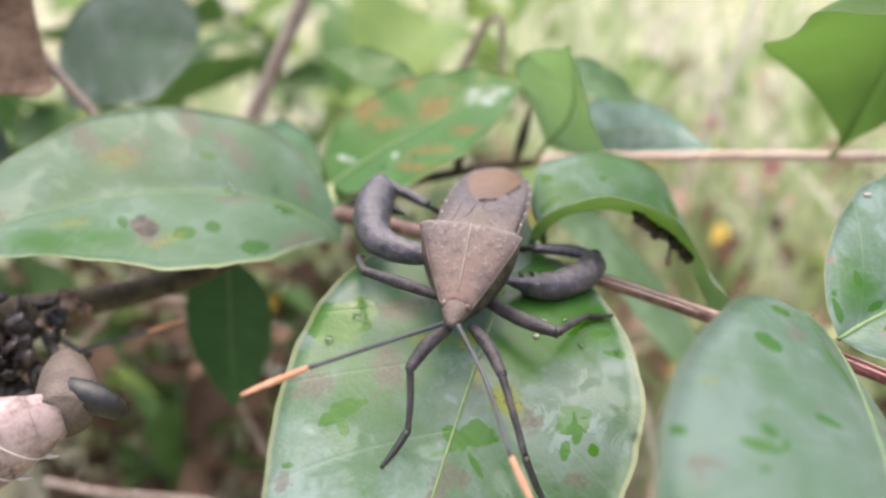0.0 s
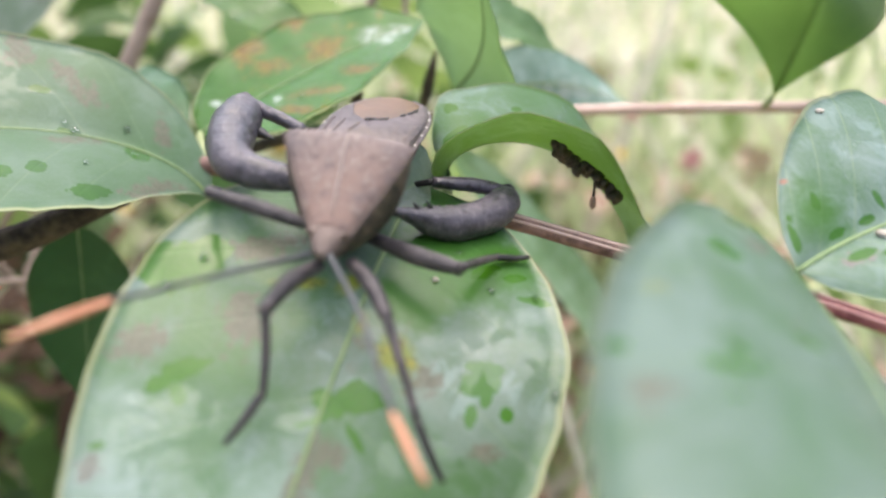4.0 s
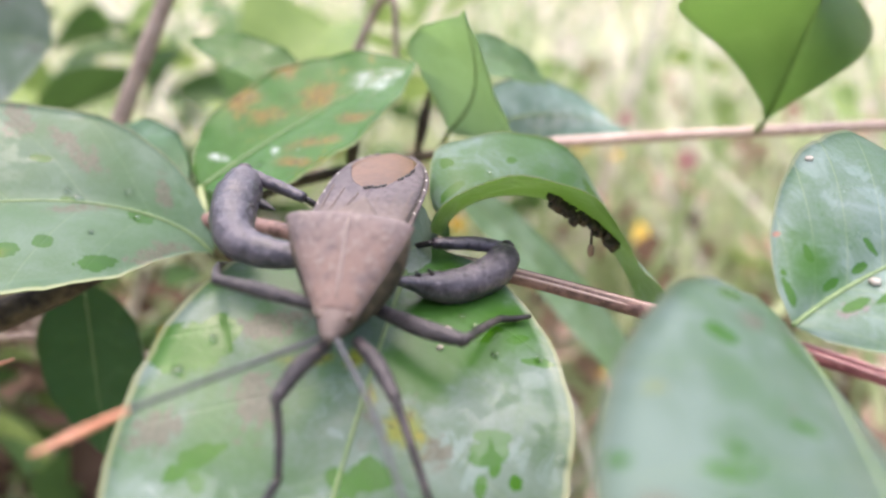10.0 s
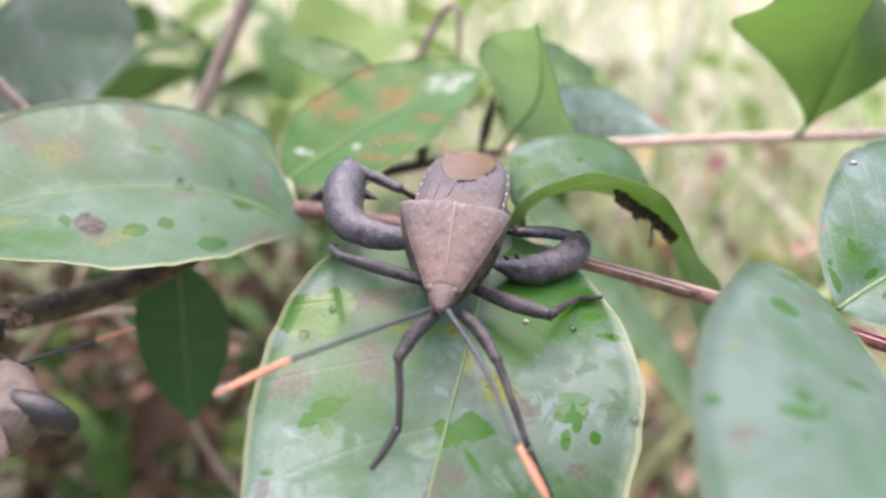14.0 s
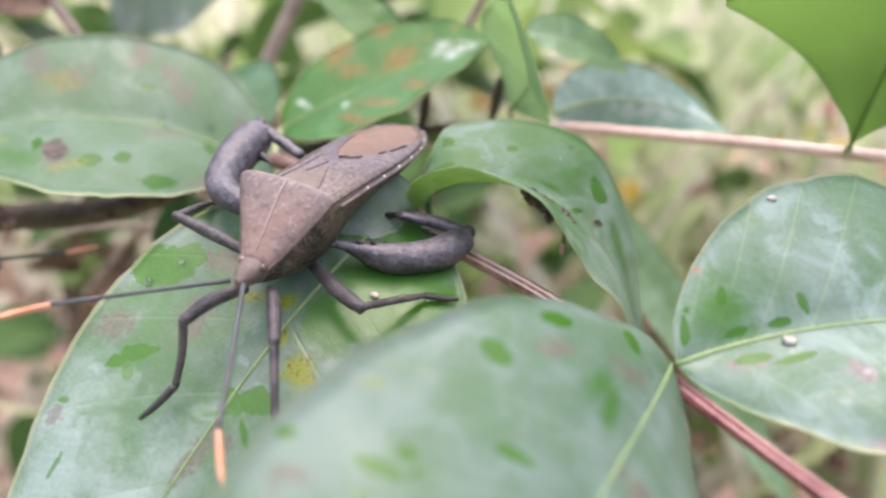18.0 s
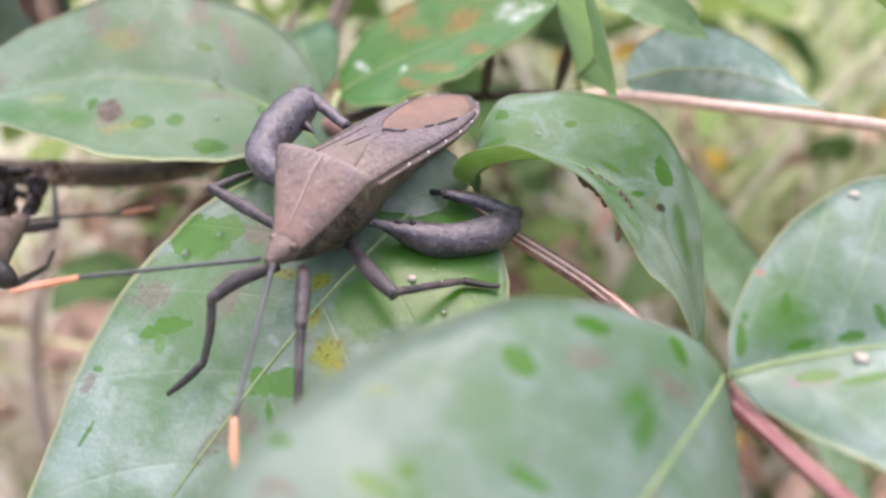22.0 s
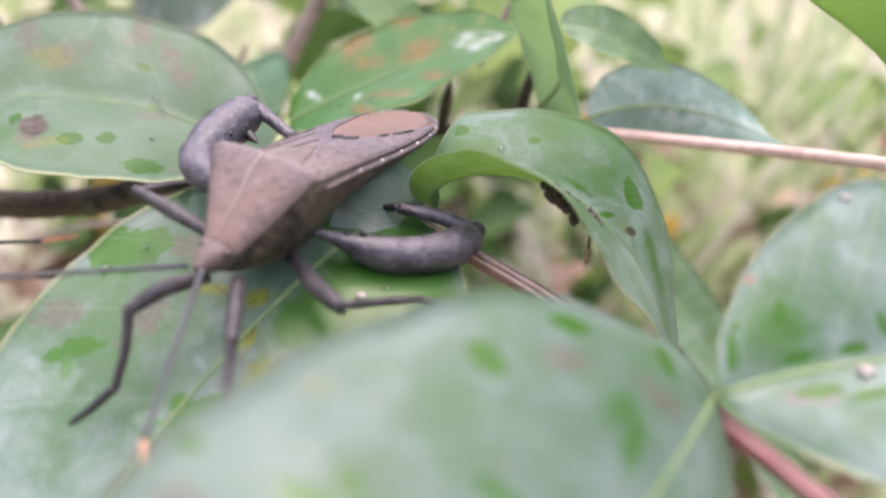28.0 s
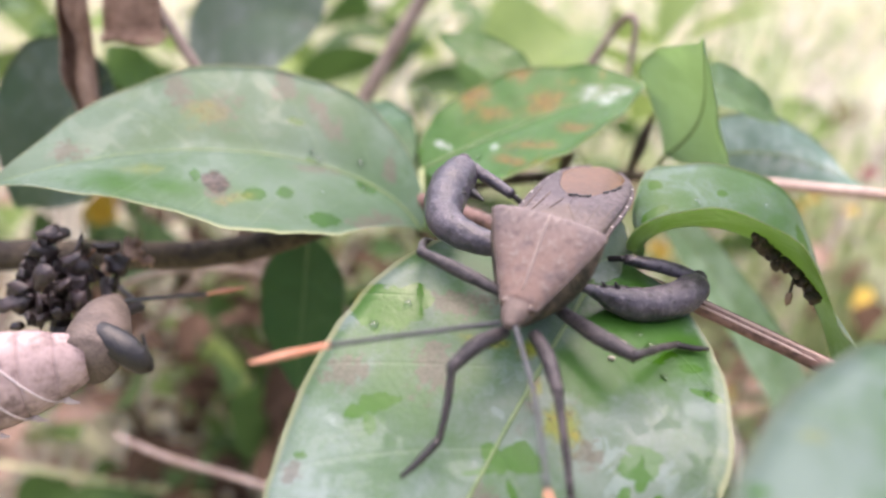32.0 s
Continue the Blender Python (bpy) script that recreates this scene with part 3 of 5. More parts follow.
SPOTS["a", "blotch"] = ((0.665, 0.711, -0.025, 0.074, -0.021, -0.341), (0.604, 0.431, -0.056, -0.005, -0, -0.259), (0.478, 0.81, -0.033, 0.055, -0.005, -0.255), (0.389, 0.534, -0.018, 0.151, -0.062, -0.233), (0.205, 0.408, -0.024, 0.142, -0.028, -0.315), (0.86, 0.241, -0.04, -0.01, -0.002, -0.317), (0.381, -0.094, -0.082, 0.07, -0.001, -0.078), (0.159, -0.773, -0.128, 0.15, -0.017, -0.247), (0.581, -0.671, -0.041, -0.046, 0.007, -0.129),)
SPOTS["a", "dark"] = ((0.597, -0.503, -0.026, -0.09, 0.012, -0.135),)
SPOTS["a", "moss"] = ((0.74, -0.378, -0.046, -0, 0.001, -0.128), (0.556, -0.679, -0.047, 0.075, -0.004, -0.087), (0.62, 0.4, 0.045, 0, 0, 0.187),)
SPOTS["a", "thin"] = ((0.802, -0.68, -0.116, -0.184, 0.007, -0.335), (0.688, -0.653, -0.075, -0.015, 0.004, -0.187),)
SPOTS["a", "wet"] = ((0.327, -0.811, -0.053, 0, -0.003, -0.098), (0.444, -0.534, -0.02, 0.017, -0.003, -0.087), (0.514, -0.589, -0.025, 0.015, -0.002, -0.083), (0.239, -0.093, -0.039, 0.035, -0, -0.132), (0.639, -0.432, -0.01, 0.007, -0, -0.104), (0.443, 0.4, -0.019, -0.002, 0.001, -0.046), (0.398, 0.012, -0.015, -0.005, 0.001, -0.035),)
SPOTS["b", "blotch"] = ((0.319, 0.561, -0.018, -0.191, 0.031, -0.038), (0.439, 0.443, -0.015, -0.134, 0.055, -0.062), (0.503, 0.808, -0.013, -0.138, 0.036, -0.039), (0.443, -0.372, -0.012, -0.103, 0.039, -0.036), (0.57, -0.071, -0.013, -0.152, 0.027, -0.034), (0.648, 0.879, -0.006, -0.097, 0.018, -0.014), (0.281, 0.467, -0.031, -0.107, 0.019, -0.068), (0.508, 0.826, -0.025, -0.137, 0.017, -0.059), (0.617, -0.023, -0.043, -0.041, 0.003, -0.071), (0.51, -0.721, -0.01, -0.086, 0.017, -0.021),)
SPOTS["b", "moss"] = ((0.425, -0.181, -0.007, -0.06, 0.026, -0.024), (0.383, -0.018, -0.004, -0.037, 0.026, -0.025), (0.423, -0.238, -0.013, -0.081, 0.045, -0.089), (0.33, 0.089, -0.027, -0.044, 0.008, -0.044), (0.355, 0.302, -0.016, -0.122, 0.016, -0.019),)
SPOTS["b", "shine"] = ((0.37, -0.698, -0.03, -0.236, 0.076, -0.038), (0.538, -0.461, -0.018, -0.173, 0.033, -0.043), (0.574, 0.598, -0.018, -0.221, 0.031, -0.033), (0.672, 0.753, -0.051, -0.432, 0.058, -0.221), (0.553, 0.077, -0.03, -0.155, 0.015, -0.052), (0.705, 0.346, -0.043, -0.348, 0.02, -0.088), (0.27, -0.832, -0.017, -0.118, 0.028, 0.012))
# worn wax, and the shadow of bug and legs painted in as dark green
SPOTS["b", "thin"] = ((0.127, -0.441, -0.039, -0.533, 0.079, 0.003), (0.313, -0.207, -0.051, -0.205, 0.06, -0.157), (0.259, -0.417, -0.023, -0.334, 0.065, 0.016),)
SPOTS["b", "wet"] = ((0.386, 0.846, -0.017, -0.16, 0.043, -0.065), (0.359, 0.736, 0.001, -0.096, 0.033, -0.017), (0.345, 0.739, -0.015, -0.071, 0.028, -0.062), (0.524, 0.609, -0.019, -0.094, 0.012, -0.03), (0.551, 0.69, -0.011, -0.054, 0.009, -0.025), (0.554, 0.596, -0.004, -0.033, 0.011, -0.027), (0.498, -0.124, -0.005, -0.104, 0.018, -0.009), (0.512, -0.021, -0.011, -0.03, 0.013, -0.07), (0.485, -0.121, -0.004, -0.048, 0.015, -0.02), (0.544, -0.179, -0.004, -0.018, 0.015, -0.059), (0.425, -0.61, -0.007, -0.092, 0.019, -0.007), (0.471, -0.611, -0.002, -0.03, 0.019, -0.008), (0.451, -0.757, -0.009, -0.026, 0.009, -0.031), (0.238, -0.855, -0.009, -0.116, 0.011, 0.014),)
SPOTS["b", "wet"] += ((0.202, -0.764, -0.01, -0.077, 0.011, 0.013), (0.537, 0.01, -0.02, -0.1, 0.004, -0.01), (0.396, -0.609, -0.006, -0.085, 0.012, -0.003), (0.438, -0.65, -0.019, -0.004, 0, -0.034), (0.629, 0.867, -0.004, -0.041, 0.004, -0.007), (0.698, 0.736, -0, -0.017, 0.018, 0.016), (0.21, -0.579, -0.024, -0.096, 0.009, -0.02),)
SPOTS["c", "dark"] = ((0.736, -0.169, 0.012, -0.027, -0, 0.065),)
SPOTS["c", "moss"] = ((0.72, -0.145, 0.024, -0.026, -0.002, 0.087),)
SPOTS["c", "wet"] = ((0.325, -0.703, 0.021, 0.049, -0.002, 0.091), (0.494, -0.467, 0.014, -0.015, 0.001, 0.047), (0.702, -0.517, 0.011, -0.127, 0.023, 0.057), (0.675, -0.054, 0.017, -0.078, 0.004, 0.035), (0.265, -0.388, 0.064, 0.103, -0, 0.095),)
SPOTS["c", "thin"] = ((0.801, -0.268, 0.011, -0.17, 0.071, 0.154), (0.601, -0.13, 0.05, 0.014, -0.002, 0.047),)
SPOTS["d", "blotch"] = ((0.306, 0.614, -0.038, -0.047, 0.022, -0.081), (0.2, 0.297, -0.031, -0.191, 0.039, -0.038),)
SPOTS["d", "moss"] = ((0.54, 0.875, -0.01, -0.04, 0.006, -0.019),)
SPOTS["d", "thin"] = ((0.305, 0.2, -0.021, -0.05, 0.061, -0.11), (0.288, 0.335, -0.039, -0.062, 0.031, -0.092),)
SPOTS["d", "wet"] = ((0.257, 0.792, -0.021, -0.049, 0.019, -0.058), (0.108, 0.618, -0.02, 0.056, 0.014, -0.223), (0.611, 0.636, -0.008, -0.102, 0.007, -0.009), (0.582, 0.605, -0.002, -0.032, 0.009, -0.01), (0.632, 0.931, -0.007, -0.033, 0.005, -0.018), (0.397, 0.715, -0.004, -0.08, 0.017, -0.03), (0.498, 0.342, -0.007, -0.09, 0.011, 0.012), (0.595, 0.543, -0.004, -0.018, 0.009, -0), (0.641, 0.619, -0.004, -0.025, 0.004, -0),)
SPOTS["e", "blotch"] = ((0.355, 0.412, 0.037, 0.043, -0.02, 0.101), (0.151, 0.26, 0.061, -0.029, -0.009, 0.135), (0.325, 0.945, 0.041, -0.022, -0.008, 0.08),)
SPOTS["e", "red"] = ((0.124, -0.919, 0.009, 0.056, -0.003, 0.023),)
SPOTS["e", "shine"] = ((0.34, -0.397, 0.104, 0.09, -0.025, 0.241), (0.271, 0.691, 0.1, -0.05, -0.02, 0.173),)
SPOTS["e", "thin"] = ((0.132, -0.449, 0.088, 0.343, -0.035, 0.378),)
SPOTS["e", "wet"] = ((0.146, -0.5, 0.01, 0.043, -0.008, 0.079), (0.308, -0.182, 0.011, -0.007, 0.005, 0.079), (0.043, -0.554, 0.011, 0.124, -0.014, 0.221), (0.068, -0.754, 0.005, 0.048, -0.003, 0.031), (0.249, -0.085, 0.03, 0.009, -0.001, 0.041), (0.16, 0.232, 0.042, -0.016, -0.005, 0.071), (0.244, 0.268, 0.05, -0.039, -0.003, 0.04), (0.147, -0.115, 0.028, 0.003, 0.001, 0.053),)
SPOTS["e", "white"] = ((0.32, -0.9, 0.01, 0, 0, 0.025), (0.25, 0.17, 0.022, 0, 0, 0.068), (0.37, 0.43, 0.015, 0, 0, 0.035),)
SPOTS["g", "stain"] = ((0.335, -0.827, 0.091, 0.226, -0.04, 0.365), (0.361, -0.426, 0.082, 0.166, -0.019, 0.176), (0.448, 0.551, 0.122, 0.256, -0.014, 0.144), (0.656, 0.595, 0.081, 0.272, -0.013, 0.137), (0.331, 0.681, 0.092, 0.365, -0.018, 0.124), (0.549, -0.919, 0.069, 0.052, -0.019, 0.212), (0.583, -0.273, 0.112, 0.164, -0.033, 0.322))
# first mark: white sheen at g's tip, painted as colour
SPOTS["g", "white"] = ((0.838, 0.03, 0.122, 0.242, -0.016, 0.412), (0.13, -0.303, 0.03, 0.236, -0.013, 0.06), (0.309, 0.269, 0.02, 0.053, -0.012, 0.115),)
# wider dark green around the legs: the bug's shadow put into the colour
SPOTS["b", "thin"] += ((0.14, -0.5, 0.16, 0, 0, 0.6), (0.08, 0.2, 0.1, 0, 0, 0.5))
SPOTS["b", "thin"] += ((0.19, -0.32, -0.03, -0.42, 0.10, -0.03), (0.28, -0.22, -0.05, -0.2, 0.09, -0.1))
# sky sheen towards b's tip, painted as pale bloom
SPOTS["b", "pale_sheen"] = ((0.68, 0.7, -0.05, -0.5, 0.16, -0.2), (0.66, 0.2, -0.05, -0.35, 0.12, -0.1))


def marks(leaf_key):
    return {kind: which for (key, kind), which in SPOTS.items() if key == leaf_key}


# ---------------------------------------------------------------- ground
ORIGIN = (0, 90, 400)


def ground():
    bm = bmesh.new()
    bmesh.ops.create_grid(bm, x_segments=60, y_segments=60, size=30)
    for v in bm.verts:
        if v.co.length < 12:
            v.co.z = 0.02 * noise.noise(v.co * 2.0)
    tagged(part("ground", bm, "soil"), "brown soil under the grass and leaf litter", "ground", kind="structure")


def grass(name, material, count, label, seed, near, far, height, width, spread=(-75, 75), lean_most=0.35, clumps=0):
    rnd = random.Random(seed)
    verts, faces = [], []
    tufts = [(near + (far - near) * rnd.random() ** 1.6, radians(rnd.uniform(*spread)), rnd.uniform(-1.5, 1.5)) for _ in range(clumps)]
    for _ in range(count):
        if tufts:
            r, a, way = rnd.choice(tufts)
            r, a = max(near, r + rnd.gauss(0, 0.02)), a + rnd.gauss(0, 0.025) / max(r, 0.1) * 0.6
        else:
            r = near + (far - near) * rnd.random() ** 1.6
            a, way = radians(rnd.uniform(*spread)), 0.0
        x, y = r * math.sin(a), r * math.cos(a) + 0.05
        h, w = rnd.uniform(*height), rnd.uniform(*width)
        # blades lean away from the shrub
        turn = math.pi / 2 - a + way + rnd.uniform(-1.2, 1.2)
        lean, bend = rnd.uniform(0, lean_most), rnd.uniform(0.0, 0.45)
        dx, dy = math.cos(turn), math.sin(turn)
        face_dir = rnd.uniform(-0.9, 0.9)
        wx, wy = math.cos(face_dir) * w, math.sin(face_dir) * w
        k = len(verts)
        for i in range(6):
            f = i / 5
            out = h * (lean * f + bend * f * f)
            z = h * f * (1 - 0.35 * bend * f) - 0.01
            ww = (1 - f ** 2.4) * 0.5 + 0.02
            verts += [(x + dx * out - wx * ww, y + dy * out - wy * ww, z), (x + dx * out + wx * ww, y + dy * out + wy * ww, z)]
            if i:
                b = k + 2 * i
                faces.append((b - 2, b - 1, b + 1, b))
    me = bpy.data.meshes.new(name)
    me.from_pydata(verts, [], faces)
    me.materials.append(MAT[material])
    me.shade_smooth()
    return tagged(new(name, me), label, "grass", kind="stuff")


def litter(count, seed):
    rnd = random.Random(seed)
    verts, faces = [], []
    for _ in range(count):
        r, a = 0.15 + 1.6 * rnd.random(), radians(rnd.uniform(-42, 45))
        c = Vector((r * math.sin(a), r * math.cos(a), rnd.uniform(0.005, 0.06)))
        m = Euler((rnd.gauss(0, 0.4), rnd.gauss(0, 0.4), rnd.uniform(0, 6.28))).to_matrix()
        s = rnd.uniform(0.015, 0.04)
        k = len(verts)
        for i in range(5):
            f = i / 4
            w = 0.45 * math.sin(math.pi * (0.06 + 0.9 * f)) * s
            for j in (-1, 0, 1):
                verts.append(tuple(c + m @ Vector(((f - 0.5) * 2 * s, j * w, abs(j) * w * 0.5 + 0.3 * s * (f - 0.5) ** 2))))
        for i in range(4):
            for j in range(2):
                b = k + 3 * i + j
                faces.append((b, b + 1, b + 4, b + 3))
    me = bpy.data.meshes.new("leaf_litter")
    me.from_pydata(verts, [], faces)
    me.materials.append(MAT["litter"])
    me.shade_smooth()
    tagged(new("leaf_litter", me), "curled brown dead leaves lying on the soil", "leaf litter", kind="stuff")


def foliage(name, material, count, seed, place, size, label, category):
    """Loose leaves of plants behind, each a folded oval blade."""
    rnd = random.Random(seed)
    verts, faces = [], []
    for _ in range(count):
        c = Vector(place(rnd))
        m = Euler((rnd.uniform(-1.2, 1.2), rnd.uniform(-0.8, 0.8), rnd.uniform(0, 6.28))).to_matrix()
        s, fold, droop = rnd.uniform(*size), rnd.uniform(0.1, 0.7), rnd.uniform(0.0, 0.9)
        slim = rnd.uniform(0.22, 0.45)
        k = len(verts)
        for i in range(7):
            f = i / 6
            w = slim * math.sin(math.pi * (0.03 + 0.95 * f ** 0.85)) * s
            for j in (-1, -0.5, 0, 0.5, 1):
                verts.append(tuple(c + m @ Vector((f * s, j * w, abs(j) * w * fold - droop * s * f * f * 0.5))))
        for i in range(6):
            for j in range(4):
                b = k + 5 * i + j
                faces.append((b, b + 1, b + 6, b + 5))
    me = bpy.data.meshes.new(name)
    me.from_pydata(verts, [], faces)
    me.materials.append(MAT[material])
    me.shade_smooth()
    return tagged(new(name, me), label, category, kind="stuff")


def polar(r0, r1, a0, a1, z0, z1):
    """A random place behind the shrub: distance, bearing from straight ahead, height."""
    def at(rnd):
        r, a = rnd.uniform(r0, r1), radians(rnd.uniform(a0, a1))
        return r * math.sin(a), r * math.cos(a), rnd.uniform(z0, z1)
    return at


# ---------------------------------------------------------------- the shrub
def shrub():
    root = thing("shrub", ORIGIN, "low shrub branch with broad waxy green leaves", "shrub")
    o = ORIGIN
    tube_part("main_stem", [(-150, 80, 380, 2.6), (-110, 88, 392, 2.4), (-70, 95, 396, 2.2), (-43.7, 100.6, 398, 2.0), (-26, 106, 404, 1.7)], "bark", root, o, "dark woody stem", n=40, seg=12, rough=0.07)
    tube_part("stem", [(-26, 106, 404, 1.6), (-16, 107, 407.2, 1.3), (0, 96, 408.5, 0.95), (9, 89.5, 409, 0.9), (18.7, 84, 408.5, 0.88), (29, 79, 407, 0.88), (40.6, 68, 407.2, 0.95)], "stem", root, o, "red-brown stem", n=40, seg=10, rough=0.03)
    tube_part("young_stem", [(40.6, 68, 407.6, 0.85), (47.3, 61.9, 407.2, 0.68), (58, 53, 406, 0.7), (80, 36, 402, 0.8), (125, 5, 390, 0.9)], "red_stem", root, o, "red young stem", n=30, seg=10, rough=0.02)
    tube_part("side_stem", [(-16, 107, 407.2, 0.9), (-8, 120, 407, 0.9), (5.7, 124.5, 408.4, 0.85), (16, 128, 408.5, 0.85)], "bark", root, o, "dark side stem", n=20)
    tube_part("side_stem", [(16, 128, 408.5, 0.85), (26, 129.5, 408.9, 0.85), (54, 123, 411.3, 0.85), (64, 120.5, 412, 0.9), (90, 114, 414, 0.9), (140, 100, 418, 0.9)], "pink_stem", root, o, "pinkish young side stem", n=30)
    for at in ((0.0, -0.82, 0.45), (0.1, -0.35, 0.88)):
        for name, mat, line in (("stem_ridge", "pink_stem", [(9, 89.5, 409), (18.7, 84, 408.5), (29, 79, 407), (40.6, 68, 407.2)]),
                                ("stem_ridge", "red_ridge", [(41.5, 67.2, 407.7), (47.3, 61.9, 407.2), (58, 53, 406), (80, 36, 402)])):
            tube_part(name, [(*[a + b * 0.9 for a, b in zip(q, at)], 0.16) for q in line], mat, root, o, "pale raised line along the stem", n=30, seg=6)
    young = leaf_mat("young_leaf", green=(0.07, 0.17, 0.03), bloom=(0.12, 0.20, 0.07), bloom_amount=0.4, through=0.4, margin=0.3, crust=0.03)
    # brighter greens and tint than young: part of the sunlight is in the colour
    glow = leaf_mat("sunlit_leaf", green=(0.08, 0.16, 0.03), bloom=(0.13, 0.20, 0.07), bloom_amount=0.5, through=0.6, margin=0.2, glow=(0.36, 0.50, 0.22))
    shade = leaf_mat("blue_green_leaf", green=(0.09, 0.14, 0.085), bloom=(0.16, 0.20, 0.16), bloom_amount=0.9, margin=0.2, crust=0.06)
    # the blue-green leaf darkened, with shade put into its colour
    dusk = leaf_mat("shaded_blue_green_leaf", green=(0.035, 0.07, 0.035), bloom=(0.07, 0.10, 0.075), bloom_amount=0.8, margin=0.2)
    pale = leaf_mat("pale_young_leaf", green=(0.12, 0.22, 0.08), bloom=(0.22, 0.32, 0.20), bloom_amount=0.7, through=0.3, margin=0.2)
    # darker green leaf, its shade painted into the base colour
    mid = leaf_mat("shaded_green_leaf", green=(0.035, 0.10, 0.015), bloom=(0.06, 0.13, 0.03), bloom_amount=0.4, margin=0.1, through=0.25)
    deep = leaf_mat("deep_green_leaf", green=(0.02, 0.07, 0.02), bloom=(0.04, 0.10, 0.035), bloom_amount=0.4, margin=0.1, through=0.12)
    m = leaf_mat("blotched_leaf", chalky=0.25, green=(0.02, 0.08, 0.003), through=0.1, least=0.55, bloom=(0.09, 0.142, 0.096), crust=0.0, scatter=0.0, **marks("a"))
    leaf(LEAVES["a"], root, o, m, "broad waxy leaf with brown blotches and an eaten hole", 0.3)
    m = leaf_mat("wet_leaf", chalky=0.45, through=0.08, green=(0.028, 0.100, 0.005), bloom=(0.104, 0.150, 0.118), sky_pools=0.65, least=0.35, gloss=0.06, wash_gloss=0.58, moss_show=0.95, thin_soft=0.55, wet_lift=0.1, scatter=0.0, crust=0.02, sheen=0.28, **marks("b"))
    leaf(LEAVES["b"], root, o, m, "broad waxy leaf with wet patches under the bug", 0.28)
    m = leaf_mat("arched_leaf", bloom_amount=0.95, bloom=(0.16, 0.225, 0.19), green=(0.04, 0.125, 0.012), through=0.42, crust=0.02, glow=(0.36, 0.52, 0.17), **marks("c"))
    leaf(LEAVES["c"], root, o, m, "narrow arched leaf curling over", 0.25, petiole=[((9, 90, 409), 0.6), ((11, 88.9, 409.2), 0.55), ((13.8, 88.6, 410.1), 0.5)])
    m = leaf_mat("near_leaf", chalky=0.4, through=0.08, green=(0.026, 0.09, 0.005), bloom=(0.100, 0.145, 0.117), least=0.5, crust=0.05, margin=0.15, sheen=0.25, **marks("d"))
    leaf(LEAVES["d"], root, o, m, "broad folded waxy leaf hanging in front of the bug", 0.2)
    m = leaf_mat("veined_leaf", veins=8.0, vein_slope=0.75, vein_show=0.45, brown=(0.19, 0.15, 0.15), through=0.08, green=(0.03, 0.10, 0.006), bloom=(0.125, 0.18, 0.146), sky_pools=0.4, least=0.4, sheen=0.3, **marks("e"))
    leaf(LEAVES["e"], root, o, m, "broad folded waxy leaf with a pale midrib", 0.28)
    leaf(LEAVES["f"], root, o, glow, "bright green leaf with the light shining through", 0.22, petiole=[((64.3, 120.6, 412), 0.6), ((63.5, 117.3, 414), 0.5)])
    m = leaf_mat("rusty_leaf", through=0.1, green=(0.020, 0.086, 0.002), bloom=(0.10, 0.18, 0.07), bloom_amount=0.06, least=0.0, rust=0.03, brown=(0.12, 0.09, 0.01), sheen=0.14, glow=(0.2, 0.5, 0.02), **marks("g"))
    leaf(LEAVES["g"], root, o, m, "glossy green leaf with orange rust spots", 0.35, petiole=[((-16, 107, 407.2), 0.6), ((-17.7, 114.3, 409.4), 0.5)])
    fold = leaf_mat("upright_leaf", green=(0.06, 0.14, 0.05), bloom=(0.15, 0.235, 0.17), bloom_amount=0.8, through=0.6, margin=0.2, glow=(0.50, 0.64, 0.36))
    leaf(LEAVES["h"], root, o, fold, "upright folded green leaf", 0.3, petiole=[((16.5, 128, 408.6), 0.5), ((17.1, 120.4, 414), 0.4)])
    m = leaf_mat("white_streaked_leaf", green=(0.13, 0.23, 0.17), bloom=(0.29, 0.39, 0.35), white=((0.6, 0.1, 0.25, 0, 0, 0.6), (0.8, -0.3, 0.15, 0, 0, 0.4)))
    leaf(LEAVES["i"], root, o, m, "bluish leaf with white streaks", 0.3)
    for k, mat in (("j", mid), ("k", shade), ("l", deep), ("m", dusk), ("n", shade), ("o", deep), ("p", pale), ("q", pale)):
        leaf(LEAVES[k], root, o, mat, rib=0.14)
    # dark bud scales where leaves spring from the side stem
    for p, q in (((2.5, 123, 408), (4, 122, 416)), ((13, 127, 409), (15, 126, 419))):
        tube_part("bud", [(*p, 0.5), (*[(a + b) / 2 for a, b in zip(p, q)], 0.9), (*q, 0.2)], "bark", root, o, "dark leaf bud", n=10)


# ---------------------------------------------------------------- the bug
def ring_loft(bm, sections, place, seg=28, power=0.85, arc=None):
    """Lofts cross sections (s, half width, top, margin, bottom) along the body axis."""
    S = smooth_line(sections, 40)
    rings = []
    for s, hw, top, mid, bot in S:
        ring = []
        for k in range(seg):
            w = 2 * math.pi * k / seg
            c, n = math.cos(w), math.sin(w)
            z = mid + (top - mid) * n ** power if n >= 0 else mid - (mid - bot) * (-n) ** 0.9
            ring.append(bm.verts.new((place(max(hw, 0.05) * c, s, z) * MM).tolist()))
        rings.append(ring)
    for p, q in zip(rings, rings[1:]):
        for k in range(seg):
            bm.faces.new((p[k], p[(k + 1) % seg], q[(k + 1) % seg], q[k]))
    bm.faces.new(rings[0][::-1])
    bm.faces.new(rings[-1])
    bmesh.ops.recalc_face_normals(bm, faces=bm.faces)
    return bm


